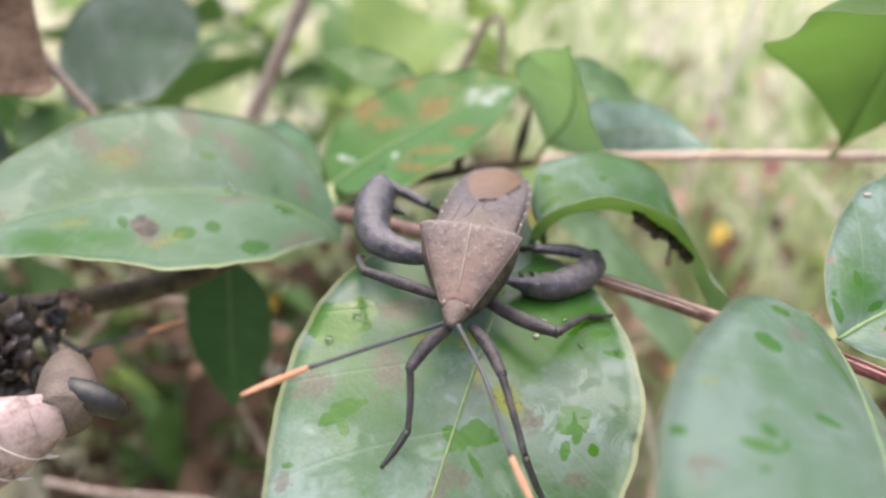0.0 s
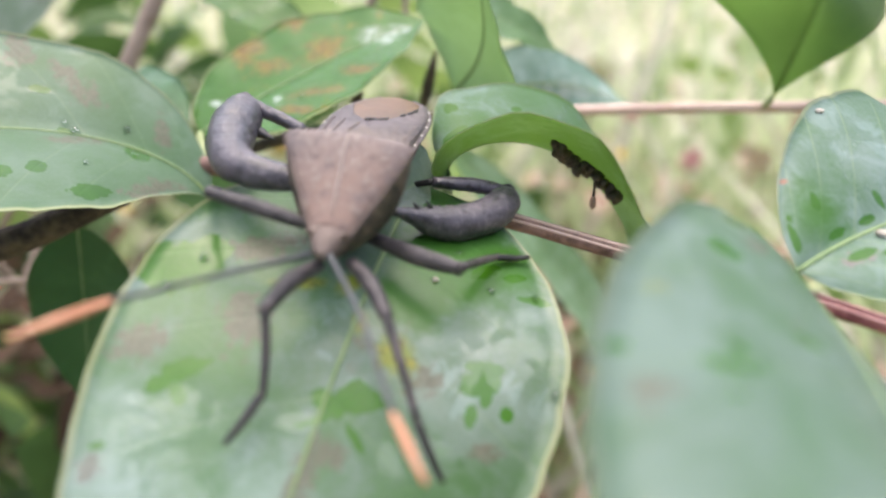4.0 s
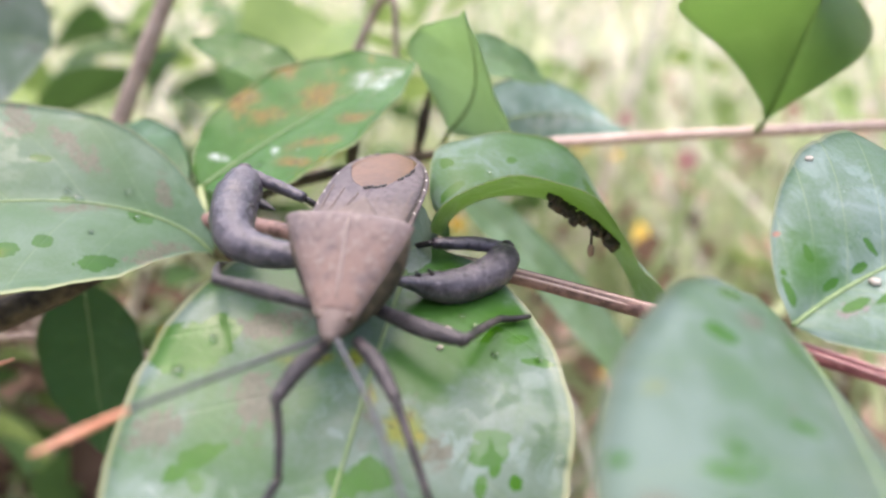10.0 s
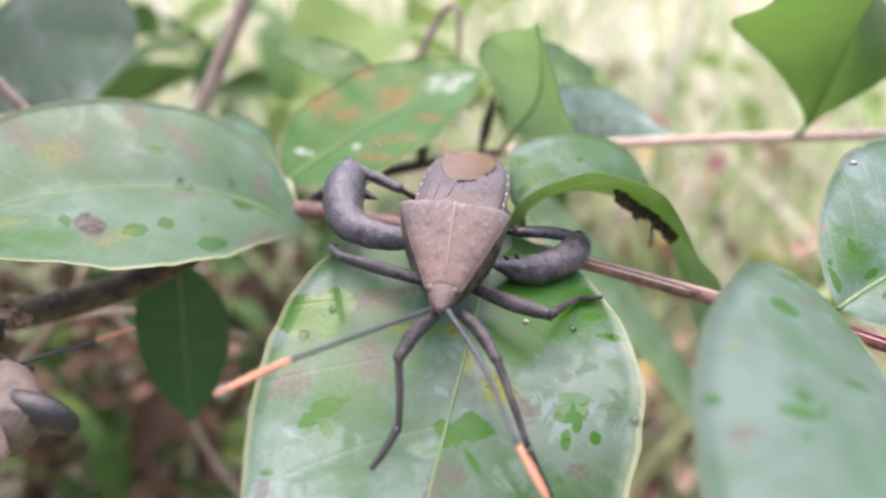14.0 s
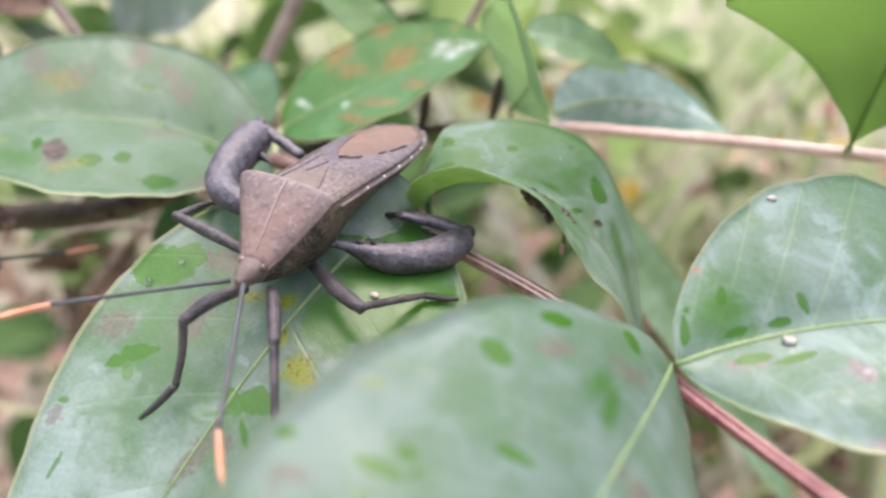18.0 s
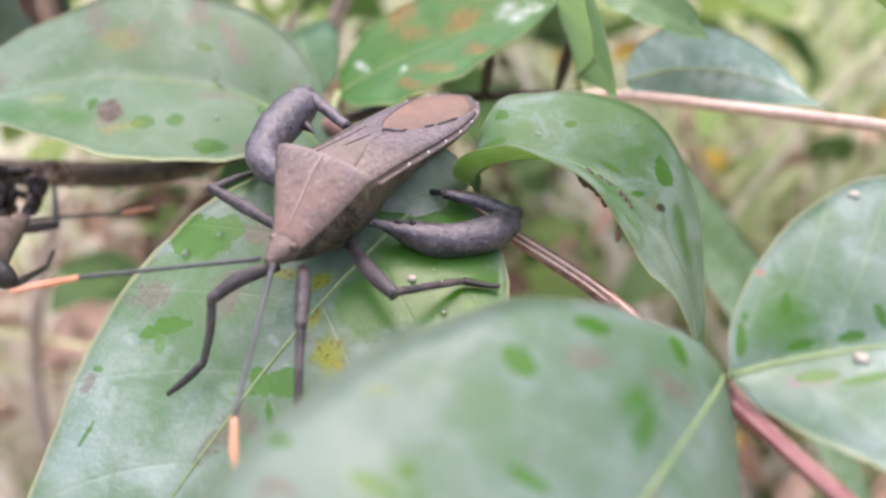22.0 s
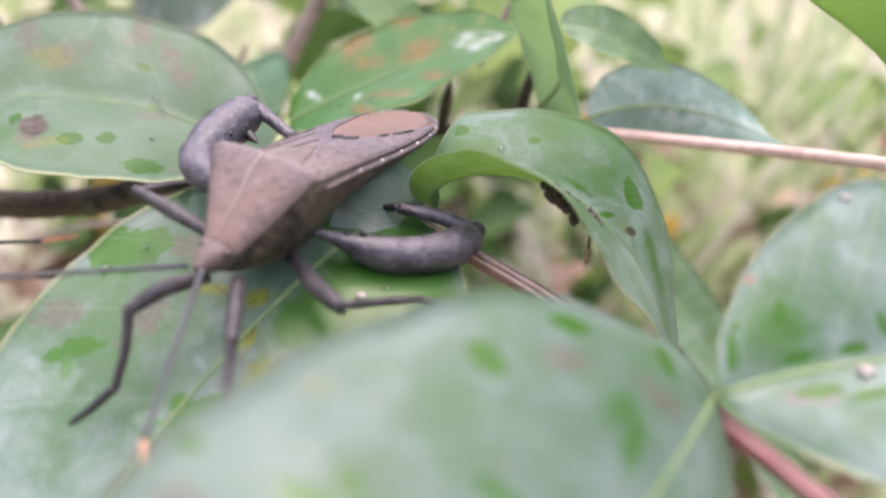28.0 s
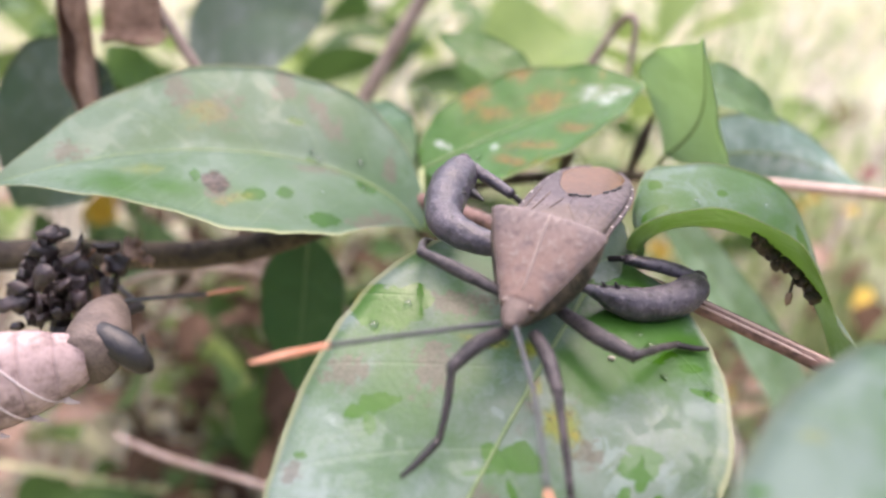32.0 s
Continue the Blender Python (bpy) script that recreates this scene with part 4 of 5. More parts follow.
PRONOTUM = [(1.9, 1.45, 1.4, 0.3, -1.5), (3.2, 2.35, 2.9, 1.5, -2.0), (5.0, 3.7, 5.0, 3.6, -2.4), (6.4, 4.75, 6.5, 5.4, -2.6), (7.2, 5.25, 7.15, 6.35, -2.4), (7.7, 5.2, 7.2, 6.3, -1.0), (8.3, 4.8, 6.6, 6.0, 1.0), (8.7, 4.3, 6.2, 5.7, 3.0)]
ABDOMEN = [(7.6, 4.5, 5.9, 4.6, -2.6), (10, 4.5, 5.75, 4.4, -2.6), (13, 4.5, 5.6, 4.3, -0.6), (18, 4.75, 5.3, 4.3, 1.6), (24, 4.7, 4.9, 4.1, 2.2), (29, 3.9, 4.5, 3.9, 2.6), (32.3, 2.4, 4.2, 3.8, 3.0), (33.9, 0.7, 4.0, 3.8, 3.4)]


WING = smooth_line(ABDOMEN, 200)


def wing_sheet(place, s0, s1, a0, a1, lift, thick, cut=None, n=22, m=10):
    """A curved plate over the abdomen from s0 to s1 and from a0 to a1 of its half width."""
    A = smooth_line(ABDOMEN, 200)
    bm = bmesh.new()
    top, low = {}, {}
    for i in range(n + 1):
        for j in range(m + 1):
            s, a = s0 + (s1 - s0) * i / n, a0 + (a1 - a0) * j / m
            if cut:
                s, a = cut(i / n, j / m)
            hw, t, mid = (np.interp(s, A[:, 0], A[:, k]) for k in (1, 2, 3))
            z = mid + (t - mid) * max(1 - a * a, 0) ** 0.42
            top[i, j] = bm.verts.new((place(a * hw, s, z + lift) * MM).tolist())
            low[i, j] = bm.verts.new((place(a * hw, s, z + lift - thick) * MM).tolist())
    for i in range(n):
        for j in range(m):
            bm.faces.new((top[i, j], top[i, j + 1], top[i + 1, j + 1], top[i + 1, j]))
            bm.faces.new((low[i, j], low[i + 1, j], low[i + 1, j + 1], low[i, j + 1]))
    edge = [(i, 0) for i in range(n)] + [(n, j) for j in range(m)] + [(i, m) for i in range(n, 0, -1)] + [(0, j) for j in range(m, 0, -1)]
    for p, q in zip(edge, edge[1:] + edge[:1]):
        bm.faces.new((top[p], top[q], low[q], low[p]))
    bmesh.ops.recalc_face_normals(bm, faces=bm.faces)
    return bm


def wing_end(f, a):
    """From the root of a forewing (f = 0) to the slanting edge of its leathery part, at a of the half width."""
    end = np.interp(a, (-0.94, -0.7, -0.5, -0.17, 0.05, 0.23, 0.5, 0.68, 0.78, 0.95), (28.5, 24.5, 20.3, 17.9, 17.9, 18.8, 22.0, 25.8, 29.0, 31.0))
    return 8.8 + f * (end - 8.8), a


def bug_body(root, frame_of):
    """Head, thorax, wings and abdomen. frame_of: from body axes (across, along from the head's tip, up; mm) to the root's space."""
    p = frame_of
    head = [(-0.6, 0.35, 0.25, 0.0, -0.5), (0.2, 0.9, 0.75, 0.1, -0.9), (1.2, 1.25, 1.15, 0.2, -1.2), (2.2, 1.35, 1.4, 0.3, -1.3), (2.9, 1.4, 1.6, 0.4, -1.3)]
    hd = part("head", ring_loft(bmesh.new(), head, p, 16), "head", root, "small grey-brown head")
    for k in (-1, 1):
        bm = bmesh.new()
        blob(bm, p(1.2 * k, 1.7, 0.75), 0.42, rings=8, seg=12)
        part("eye", bm, "eye", hd)
    shield = part("pronotum", ring_loft(bmesh.new(), PRONOTUM, p, 36, 0.7), "cuticle", root, "broad grey-brown shield")
    # lower half takes the flank colour, which has its shade painted in
    shield.data.materials.append(MAT["flank"])
    for face in shield.data.polygons:
        face.material_index = 1 if face.index % 36 >= 18 else 0
    tube_part("midline", [(*p(0, s, z), r) for s, z, r in ((2.4, 2.0, 0.06), (4, 3.85, 0.13), (5.6, 5.68, 0.13), (7.2, 7.18, 0.13), (8.2, 6.75, 0.05))], "pale_line", root, (0, 0, 0), n=16, seg=6)
    for k in (-1, 1):
        tube_part("shield_margin", [(*p(k * w, s, z), 0.17) for s, w, _, z, _ in PRONOTUM[:-1]], "head", root, (0, 0, 0), n=20, seg=6)
    part("abdomen", ring_loft(bmesh.new(), ABDOMEN, p, 36, 0.8), "underside", root, "dark brown abdomen")
    # scutellum: a small triangle behind the shield
    bm = bmesh.new()
    ring_loft(bm, [(8.0, 2.9, 6.35, 5.9, 5.0), (9.6, 2.2, 6.3, 5.95, 5.0), (11.8, 1.3, 6.15, 5.95, 5.0), (14.0, 0.3, 6.0, 5.9, 5.0), (14.6, 0.1, 5.9, 5.85, 5.5)], p, 16)
    part("scutellum", bm, "tan", root, "small tan triangle between the wings")
    part("forewing", wing_sheet(p, 8.8, 23, -0.93, 0.05, 0.25, 0.2, lambda f, g: wing_end(f, -0.94 + 0.99 * g)), "wing", root, "grey-brown leathery forewing")
    part("forewing", wing_sheet(p, 8.8, 27, 0.93, 0.0, 0.33, 0.2, lambda f, g: wing_end(f, 0.95 - 0.97 * g)), "wing", root, "grey-brown leathery forewing")
    part("wing_membrane", wing_sheet(p, 14, 33, -0.86, 0.8, 0.16, 0.12, lambda f, g: (14 + f * (18.6 - 2.2 * (2 * g - 1) ** 2), -0.86 + 1.66 * g)), "membrane", root, "bronze-brown wing membrane")
    # raised veins of the forewings
    for k in (-1, 1):
        for a0, a1, s1 in ((0.35, 0.2, 16), (0.6, 0.55, 17.5), (0.8, 0.82, 19)):
            pts = []
            for f in np.linspace(0, 1, 6):
                s, a = 9.6 + (s1 - 9.6) * f, (a0 + (a1 - a0) * f) * k
                hw, t, md = (np.interp(s, WING[:, 0], WING[:, c]) for c in (1, 2, 3))
                pts.append((*p(a * hw, s, md + (t - md) * max(1 - a * a, 0) ** 0.42 + 0.3), 0.07))
            tube_part("wing_vein", pts, "tan", root, (0, 0, 0), n=10, seg=5)
    # two broken, wavy black lines along the edge of the membrane
    rnd = random.Random(3)
    bm = bmesh.new()
    for runs in (((-0.16, 17.7), (0.0, 18.2), (0.1, 18.2), (0.24, 19.0)), ((0.44, 21.6), (0.5, 22.2)), ((0.55, 23.1), (0.62, 24.0), (0.64, 24.9), (0.70, 25.9))):
        pts = []
        for i, (a, s) in enumerate(smooth_line(runs, 3 * len(runs))):
            s += 0.3 * (-1) ** i
            hw, t, md = (np.interp(s, WING[:, 0], WING[:, c]) for c in (1, 2, 3))
            pts.append((*p(a * hw, s, md + (t - md) * max(1 - a * a, 0) ** 0.42 + 0.34), rnd.uniform(0.09, 0.18)))
        tube(bm, pts, n=24, seg=6)
    part("wing_fleck", bm, "black", root, "black flecks on the wing")
    # pale marks along the margin of the abdomen
    A = smooth_line(ABDOMEN, 200)
    for k in (-1, 1):
        bm = bmesh.new()
        for i in range(6):
            s = 15 + 3.1 * i
            hw, mid = np.interp(s, A[:, 0], A[:, 1]), np.interp(s, A[:, 0], A[:, 3])
            blob(bm, p(k * hw * 0.99, s + rnd.uniform(-0.3, 0.3), mid + 0.3), rnd.uniform(0.12, 0.2), rings=4, seg=6, squash=(0.8, 1.2, 0.8))
        part("margin_marks", bm, "pale", root, "row of small pale marks on the abdomen's edge")
        tube_part("abdomen_margin", [(*p(k * np.interp(s, A[:, 0], A[:, 1]), s, np.interp(s, A[:, 0], A[:, 3]) + 0.1), 0.24) for s in np.linspace(10, 33, 12)], "wing", root, (0, 0, 0), n=30, seg=6)


def limb(name, root, o, joints, material="leg", label=""):
    """A leg: thigh, shin and foot, each of (x, y, z, radius) in world mm."""
    thigh, shin, foot = joints
    if material == "leg":
        thigh, shin, foot = ([(x, y, z, k * w) for x, y, z, w in line] for line, k in zip(joints, (1.1, 1.1, 1.3)))
    leg = tube_part(name, thigh, material, root, o, label, n=26, seg=14, rough=0.05)
    tube_part("tibia", shin, material, leg, o, n=16, seg=9, flat=0.8, rough=0.08)
    tube_part("tarsus", foot, "black", leg, o, n=10, seg=7)
    bm = bmesh.new()
    blob(bm, shin[0][:3], max(shin[0][3], 0.45) * 1.1, o)
    part("knee", bm, "leg", leg)
    if material == "femur":
        # tubercles and one strong spine on the thigh's inner side
        rnd = random.Random(len(bpy.data.objects))
        line = smooth_line(thigh, 20)
        mid = (line[0, :3] + line[-1, :3]) / 2
        bm = bmesh.new()
        for i in range(5, 19):
            c, r = line[i, :3], line[i, 3]
            inward = mid - c
            inward /= np.linalg.norm(inward)
            d = inward + np.array([rnd.uniform(-0.5, 0.5) for _ in range(3)])
            d /= np.linalg.norm(d)
            q = c + d * r * 0.95
            blob(bm, q, rnd.uniform(0.12, 0.25), o, rings=4, seg=6)
        part("tubercles", bm, "black", leg)
        c, r = line[15, :3], line[15, 3]
        d = (mid - c) / np.linalg.norm(mid - c)
        tube_part("spine", [(*(c + d * r * 0.8), 0.35), (*(c + d * (r + 0.6)), 0.22), (*(c + d * (r + 1.2)), 0.05)], "black", leg, o, n=6, seg=6)
    return leg


def main_bug():
    o = (1.4, 65.1, 413.3)
    root = thing("leaf_footed_bug", o, "large grey-brown leaf-footed bug with thick dark hind legs", "insect", "bugs on the shrub")
    R, A, Z = np.array((0.975, -0.2, -0.08)), np.array((0.2, 0.975, 0.02)), np.array((0.08, -0.02, 0.99))
    bug_body(root, lambda u, s, z: R * u + A * s + Z * z)
    # hind legs with swollen thighs
    limb("hind_leg", root, o, [
        [(-0.6, 74.4, 415.9, 0.95), (-4.0, 75.2, 416.2, 1.45), (-6.8, 77.4, 416.6, 1.75), (-7.8, 81.2, 417.3, 2.15), (-7.6, 84.8, 418.2, 2.25), (-7.2, 87.0, 418.9, 1.9), (-7.0, 87.9, 419.3, 1.4)],
        [(-7.2, 87.9, 419.7, 0.85), (-4.4, 87.1, 418.5, 0.85), (-1.3, 86.1, 417.2, 0.7)],
        [(-1.3, 86.3, 417.1, 0.35), (0.6, 86.4, 415.6, 0.3), (2.0, 87, 413.4, 0.25)]], "femur", "thick dark hind leg")
    limb("hind_leg", root, o, [
        [(4.6, 73.4, 413.4, 0.5), (7.2, 74.6, 412.9, 0.42), (8.8, 75.4, 412.2, 0.8), (10.4, 76.2, 411.4, 1.35), (12.2, 77.0, 410.8, 1.65), (13.9, 77.9, 410.5, 1.75), (16.8, 79.9, 410.6, 1.85), (18.3, 81.8, 411.1, 1.65), (18.9, 82.7, 411.4, 1.25)],
        [(18.9, 83.4, 411.6, 0.8), (15.5, 83.2, 412.4, 0.95), (11.2, 82.8, 412.9, 0.7)],
        [(11.2, 82.9, 412.9, 0.35), (9.4, 83.4, 412.4, 0.3), (7.6, 84, 411.6, 0.25)]], "femur", "thick dark hind leg")
    # strong teeth on the thighs
    tube_part("tooth", [(-6.0, 84.6, 417.6, 0.7), (-5.0, 84.2, 417.3, 0.45), (-4.0, 83.6, 417.0, 0.05)], "black", root, o, "black tooth on the hind thigh", n=8, seg=8)
    for q in ((9.4, 75.7, 412.5), (10.6, 76.3, 412.4)):
        tube_part("tooth", [(*q, 0.4), (q[0] - 0.2, q[1] - 0.2, q[2] + 0.5, 0.22), (q[0] - 0.5, q[1] - 0.3, q[2] + 0.95, 0.04)], "black", root, o, "black tooth on the hind thigh", n=8, seg=7)
    # middle legs
    limb("middle_leg", root, o, [
        [(3.4, 73.2, 412.2, 0.6), (5.6, 72.3, 411.2, 0.55), (9, 69.5, 410.8, 0.75), (12.4, 67.2, 410.6, 0.55)],
        [(12.4, 67, 410.9, 0.42), (14.6, 71, 409.6, 0.4), (16.5, 74.3, 408.5, 0.33)],
        [(16.5, 74.3, 408.5, 0.28), (18.2, 75, 408, 0.26), (19.8, 75.5, 407.9, 0.16)]])
    limb("middle_leg", root, o, [
        [(0.0, 69.0, 414.0, 0.45), (-3.8, 69.3, 415.3, 0.6), (-7.5, 69.6, 416.5, 0.42)],
        [(-7.5, 69.6, 416.5, 0.38), (-8.6, 75, 414.9, 0.36), (-9.2, 79, 413.6, 0.3)],
        [(-9.2, 79, 413.6, 0.26), (-8.6, 81, 412.6, 0.24), (-7.8, 82.5, 411.4, 0.15)]])
    # fore legs
    limb("fore_leg", root, o, [
        [(1.0, 66.5, 411.5, 0.5), (-1, 63.5, 411.5, 0.65), (-2.6, 61.1, 410.5, 0.5)],
        [(-2.6, 61.1, 410.5, 0.42), (-2.6, 60, 407.6, 0.38), (-2.8, 58.6, 405.0, 0.33)],
        [(-2.8, 58.6, 405.0, 0.3), (-4.1, 57.2, 403.6, 0.28), (-5.3, 56, 402.6, 0.16)]])
    limb("fore_leg", root, o, [
        [(3.5, 66.8, 411.5, 0.5), (5, 64, 411, 0.62), (6.2, 61.2, 409.6, 0.48)],
        [(6.2, 61.2, 409.6, 0.42), (7.2, 58.6, 407, 0.36), (8.2, 56, 404, 0.32)],
        [(8.2, 56, 404, 0.28), (9, 54.6, 402.3, 0.26), (9.9, 53.2, 400.8, 0.16)]])
    # antennae with orange tips
    for base, mid, start, tip in (((0.6, 64.6, 413.3), (-5, 60, 413.9), (-11.1, 55.4, 414.3), (-16.6, 53, 413.1)),
                                  ((2.0, 64.4, 413.2), (4.4, 57.5, 411.5), (6.3, 50.7, 408.5), (8.2, 47.2, 405.8))):
        ant = tube_part("antenna", [(*base, 0.26), (*mid, 0.21), (*start, 0.22)], "antenna", root, o, "thin grey antenna", n=18, seg=8)
        m2 = [(a + b) / 2 for a, b in zip(start, tip)]
        tube_part("antenna_tip", [(*start, 0.22), (*m2, 0.32), (*tip, 0.15)], "orange", ant, o, "orange end of the antenna", n=10, seg=8)


def second_bug():
    o = (-44, 72, 400)
    root = thing("leaf_footed_bug", o, "second mauve-brown leaf-footed bug hanging from the dark stem", "insect", "bugs on the shrub")
    O = np.array(o, float)
    # ringed abdomen, seen from its side, each ring with a pale ridge and a short spike below
    d, n, w = np.array((-0.84, -0.52, -0.1)), np.array((0.52, -0.85, 0.05)), np.array((-0.08, 0.05, 0.99))
    start = np.array((-38.8, 63.7, 403)) - O

    def belly(s, turn, grow=1.0):
        h = float(np.interp(s, (0, 2, 5, 10, 16, 20, 22), (2.3, 3.3, 4.4, 5.2, 5.0, 3.4, 0.8)))
        return start + d * s + grow * (n * 0.62 * h * math.cos(turn) + w * h * math.sin(turn) - w * 0.06 * s)

    cuts = (0, 2.6, 5.6, 9.2, 13.2, 17.6, 22)
    for a, b in zip(cuts, cuts[1:]):
        bm = bmesh.new()
        rings = []
        for i in range(7):
            f = i / 6
            grow = 0.97 + 0.035 * math.sin(math.pi * min(f * 1.15, 1)) ** 0.7
            rings.append([bm.verts.new((belly(a + (b - a) * f, 2 * math.pi * k / 24, grow) * MM).tolist()) for k in range(24)])
        for p, q in zip(rings, rings[1:]):
            for k in range(24):
                bm.faces.new((p[k], p[(k + 1) % 24], q[(k + 1) % 24], q[k]))
        bm.faces.new(rings[0][::-1])
        bm.faces.new(rings[-1])
        bmesh.ops.recalc_face_normals(bm, faces=bm.faces)
        seg = part("abdomen_ring", bm, "segment", root)
        if 2 < b < 20:
            arc = [(*belly(b + 5.5 * ((f + 1) / 2) ** 1.7, -1.5 + 2.3 * (f + 1) / 2, 1.0), 0.12) for f in np.linspace(-1, 1, 9)]
            tube_part("ridge", arc, "ridge", seg, (0, 0, 0), "pale ridge", n=24, seg=6)
            foot = belly(b, -1.5)
            tube_part("spike", [(*foot, 0.4), (*(foot - w * 0.5 - d * 0.5), 0.28), (*(foot - w * 0.8 - d * 1.3), 0.05)], "ridge", seg, (0, 0, 0), "pale spike", n=6, seg=6)
    tube_part("thorax", [(-38.3, 62.9, 403.2, 2.7), (-39.2, 66, 403.4, 3.1), (-40.7, 69.4, 403.5, 2.7), (-42.6, 73, 402.6, 2.0), (-44, 75.6, 401.8, 1.2)], "tan", root, o, "pale brown thorax", n=20, seg=16)
    tube_part("head", [(-43.8, 75.2, 401.8, 1.2), (-44.6, 77, 401.6, 1.0), (-45, 78.2, 401.2, 0.5)], "head", root, o, "small grey-brown head", n=10, seg=12)
    limb("hind_leg", root, o, [
        [(-38.8, 65.4, 405.3, 0.9), (-37.3, 65, 405, 1.35), (-35.4, 64.8, 404.1, 1.5), (-33.9, 65, 402.8, 1.25), (-33.4, 65.4, 402, 0.7)],
        [(-33.5, 65.6, 401.9, 0.5), (-35.3, 67.9, 400.5, 0.5), (-40, 75, 397, 0.4)],
        [(-40, 75, 397, 0.3), (-41.5, 77, 396.6, 0.3), (-43, 79, 396.4, 0.2)]], "black", "thick black hind leg")
    for a, b, c, e in (((-44, 76, 401), (-44.8, 82, 398.3), (-60, 96, 394.6), (-57.5, 97.4, 399)),
                       ((-44.5, 76, 400.6), (-52.5, 86, 399.4), (-66, 94.5, 393), (-69, 95.6, 393)),
                       ((-46, 75.6, 399.6), (-57.6, 84, 397.4), (-68, 92.8, 393.6), (-71, 94, 393.4))):
        limb("middle_leg", root, o, [[(*a, 0.5), (*[(p + q) / 2 for p, q in zip(a, b)], 0.6), (*b, 0.45)], [(*b, 0.4), (*[(p + q) / 2 for p, q in zip(b, c)], 0.36), (*c, 0.3)], [(*c, 0.26), (*[(p + q) / 2 for p, q in zip(c, e)], 0.24), (*e, 0.15)]])
    ant = tube_part("antenna", [(-44.6, 77.4, 401.4, 0.3), (-43, 83, 399.4, 0.26), (-39.7, 88.7, 397.7, 0.26)], "antenna", root, o, "thin grey antenna", n=14, seg=8)
    tube_part("antenna_tip", [(-39.7, 88.7, 397.7, 0.25), (-37.6, 89.6, 398.1, 0.36), (-35.2, 90.2, 398.6, 0.18)], "orange", ant, o, "orange end of the antenna", n=10, seg=8)


def crumpled(name, at, size, count, material, label, category, seed, stretch=(1, 1, 1)):
    """A clump of small crumpled flakes and crumbs."""
    rnd = random.Random(seed)
    root = thing(name, at, label, category)
    for i in range(count):
        bm = bmesh.new()
        c = [rnd.gauss(0, 0.45) * size * stretch[k] for k in range(3)]
        made = bmesh.ops.create_icosphere(bm, subdivisions=2, radius=1)
        sq = [rnd.choice((0.3, 0.7, 1.0)) for _ in range(3)]
        turn = Euler([rnd.uniform(0, 6.28) for _ in range(3)]).to_matrix()
        k = rnd.uniform(0.12, 0.36) * size
        for v in made["verts"]:
            w = 1 + 0.9 * noise.noise(v.co * 1.7 + Vector((i, seed, 0)))
            q = turn @ Vector([v.co[a] * sq[a] * w for a in range(3)])
            v.co = Vector([(c[a] + q[a] * k) * MM for a in range(3)])
        part("crumb", bm, material, root)
    return root


def under_arch(u, v, below):
    """A place in mm below the arched leaf's blade."""
    L = LEAVES["c"]
    p = blade_point(L, u, v)
    n = np.cross(blade_point(L, u, v + 0.04) - p, blade_point(L, u + 0.02, v) - p)
    return p + n / np.linalg.norm(n) * below


FRASS = [under_arch(u, v, -0.75) for u, v in ((0.52, 0.34), (0.58, 0.28), (0.64, 0.38), (0.70, 0.56))]
FRASS_THREAD = [FRASS[2] + np.array((0, -0.6, -z)) for z in (0.6, 1.8, 3.0)]


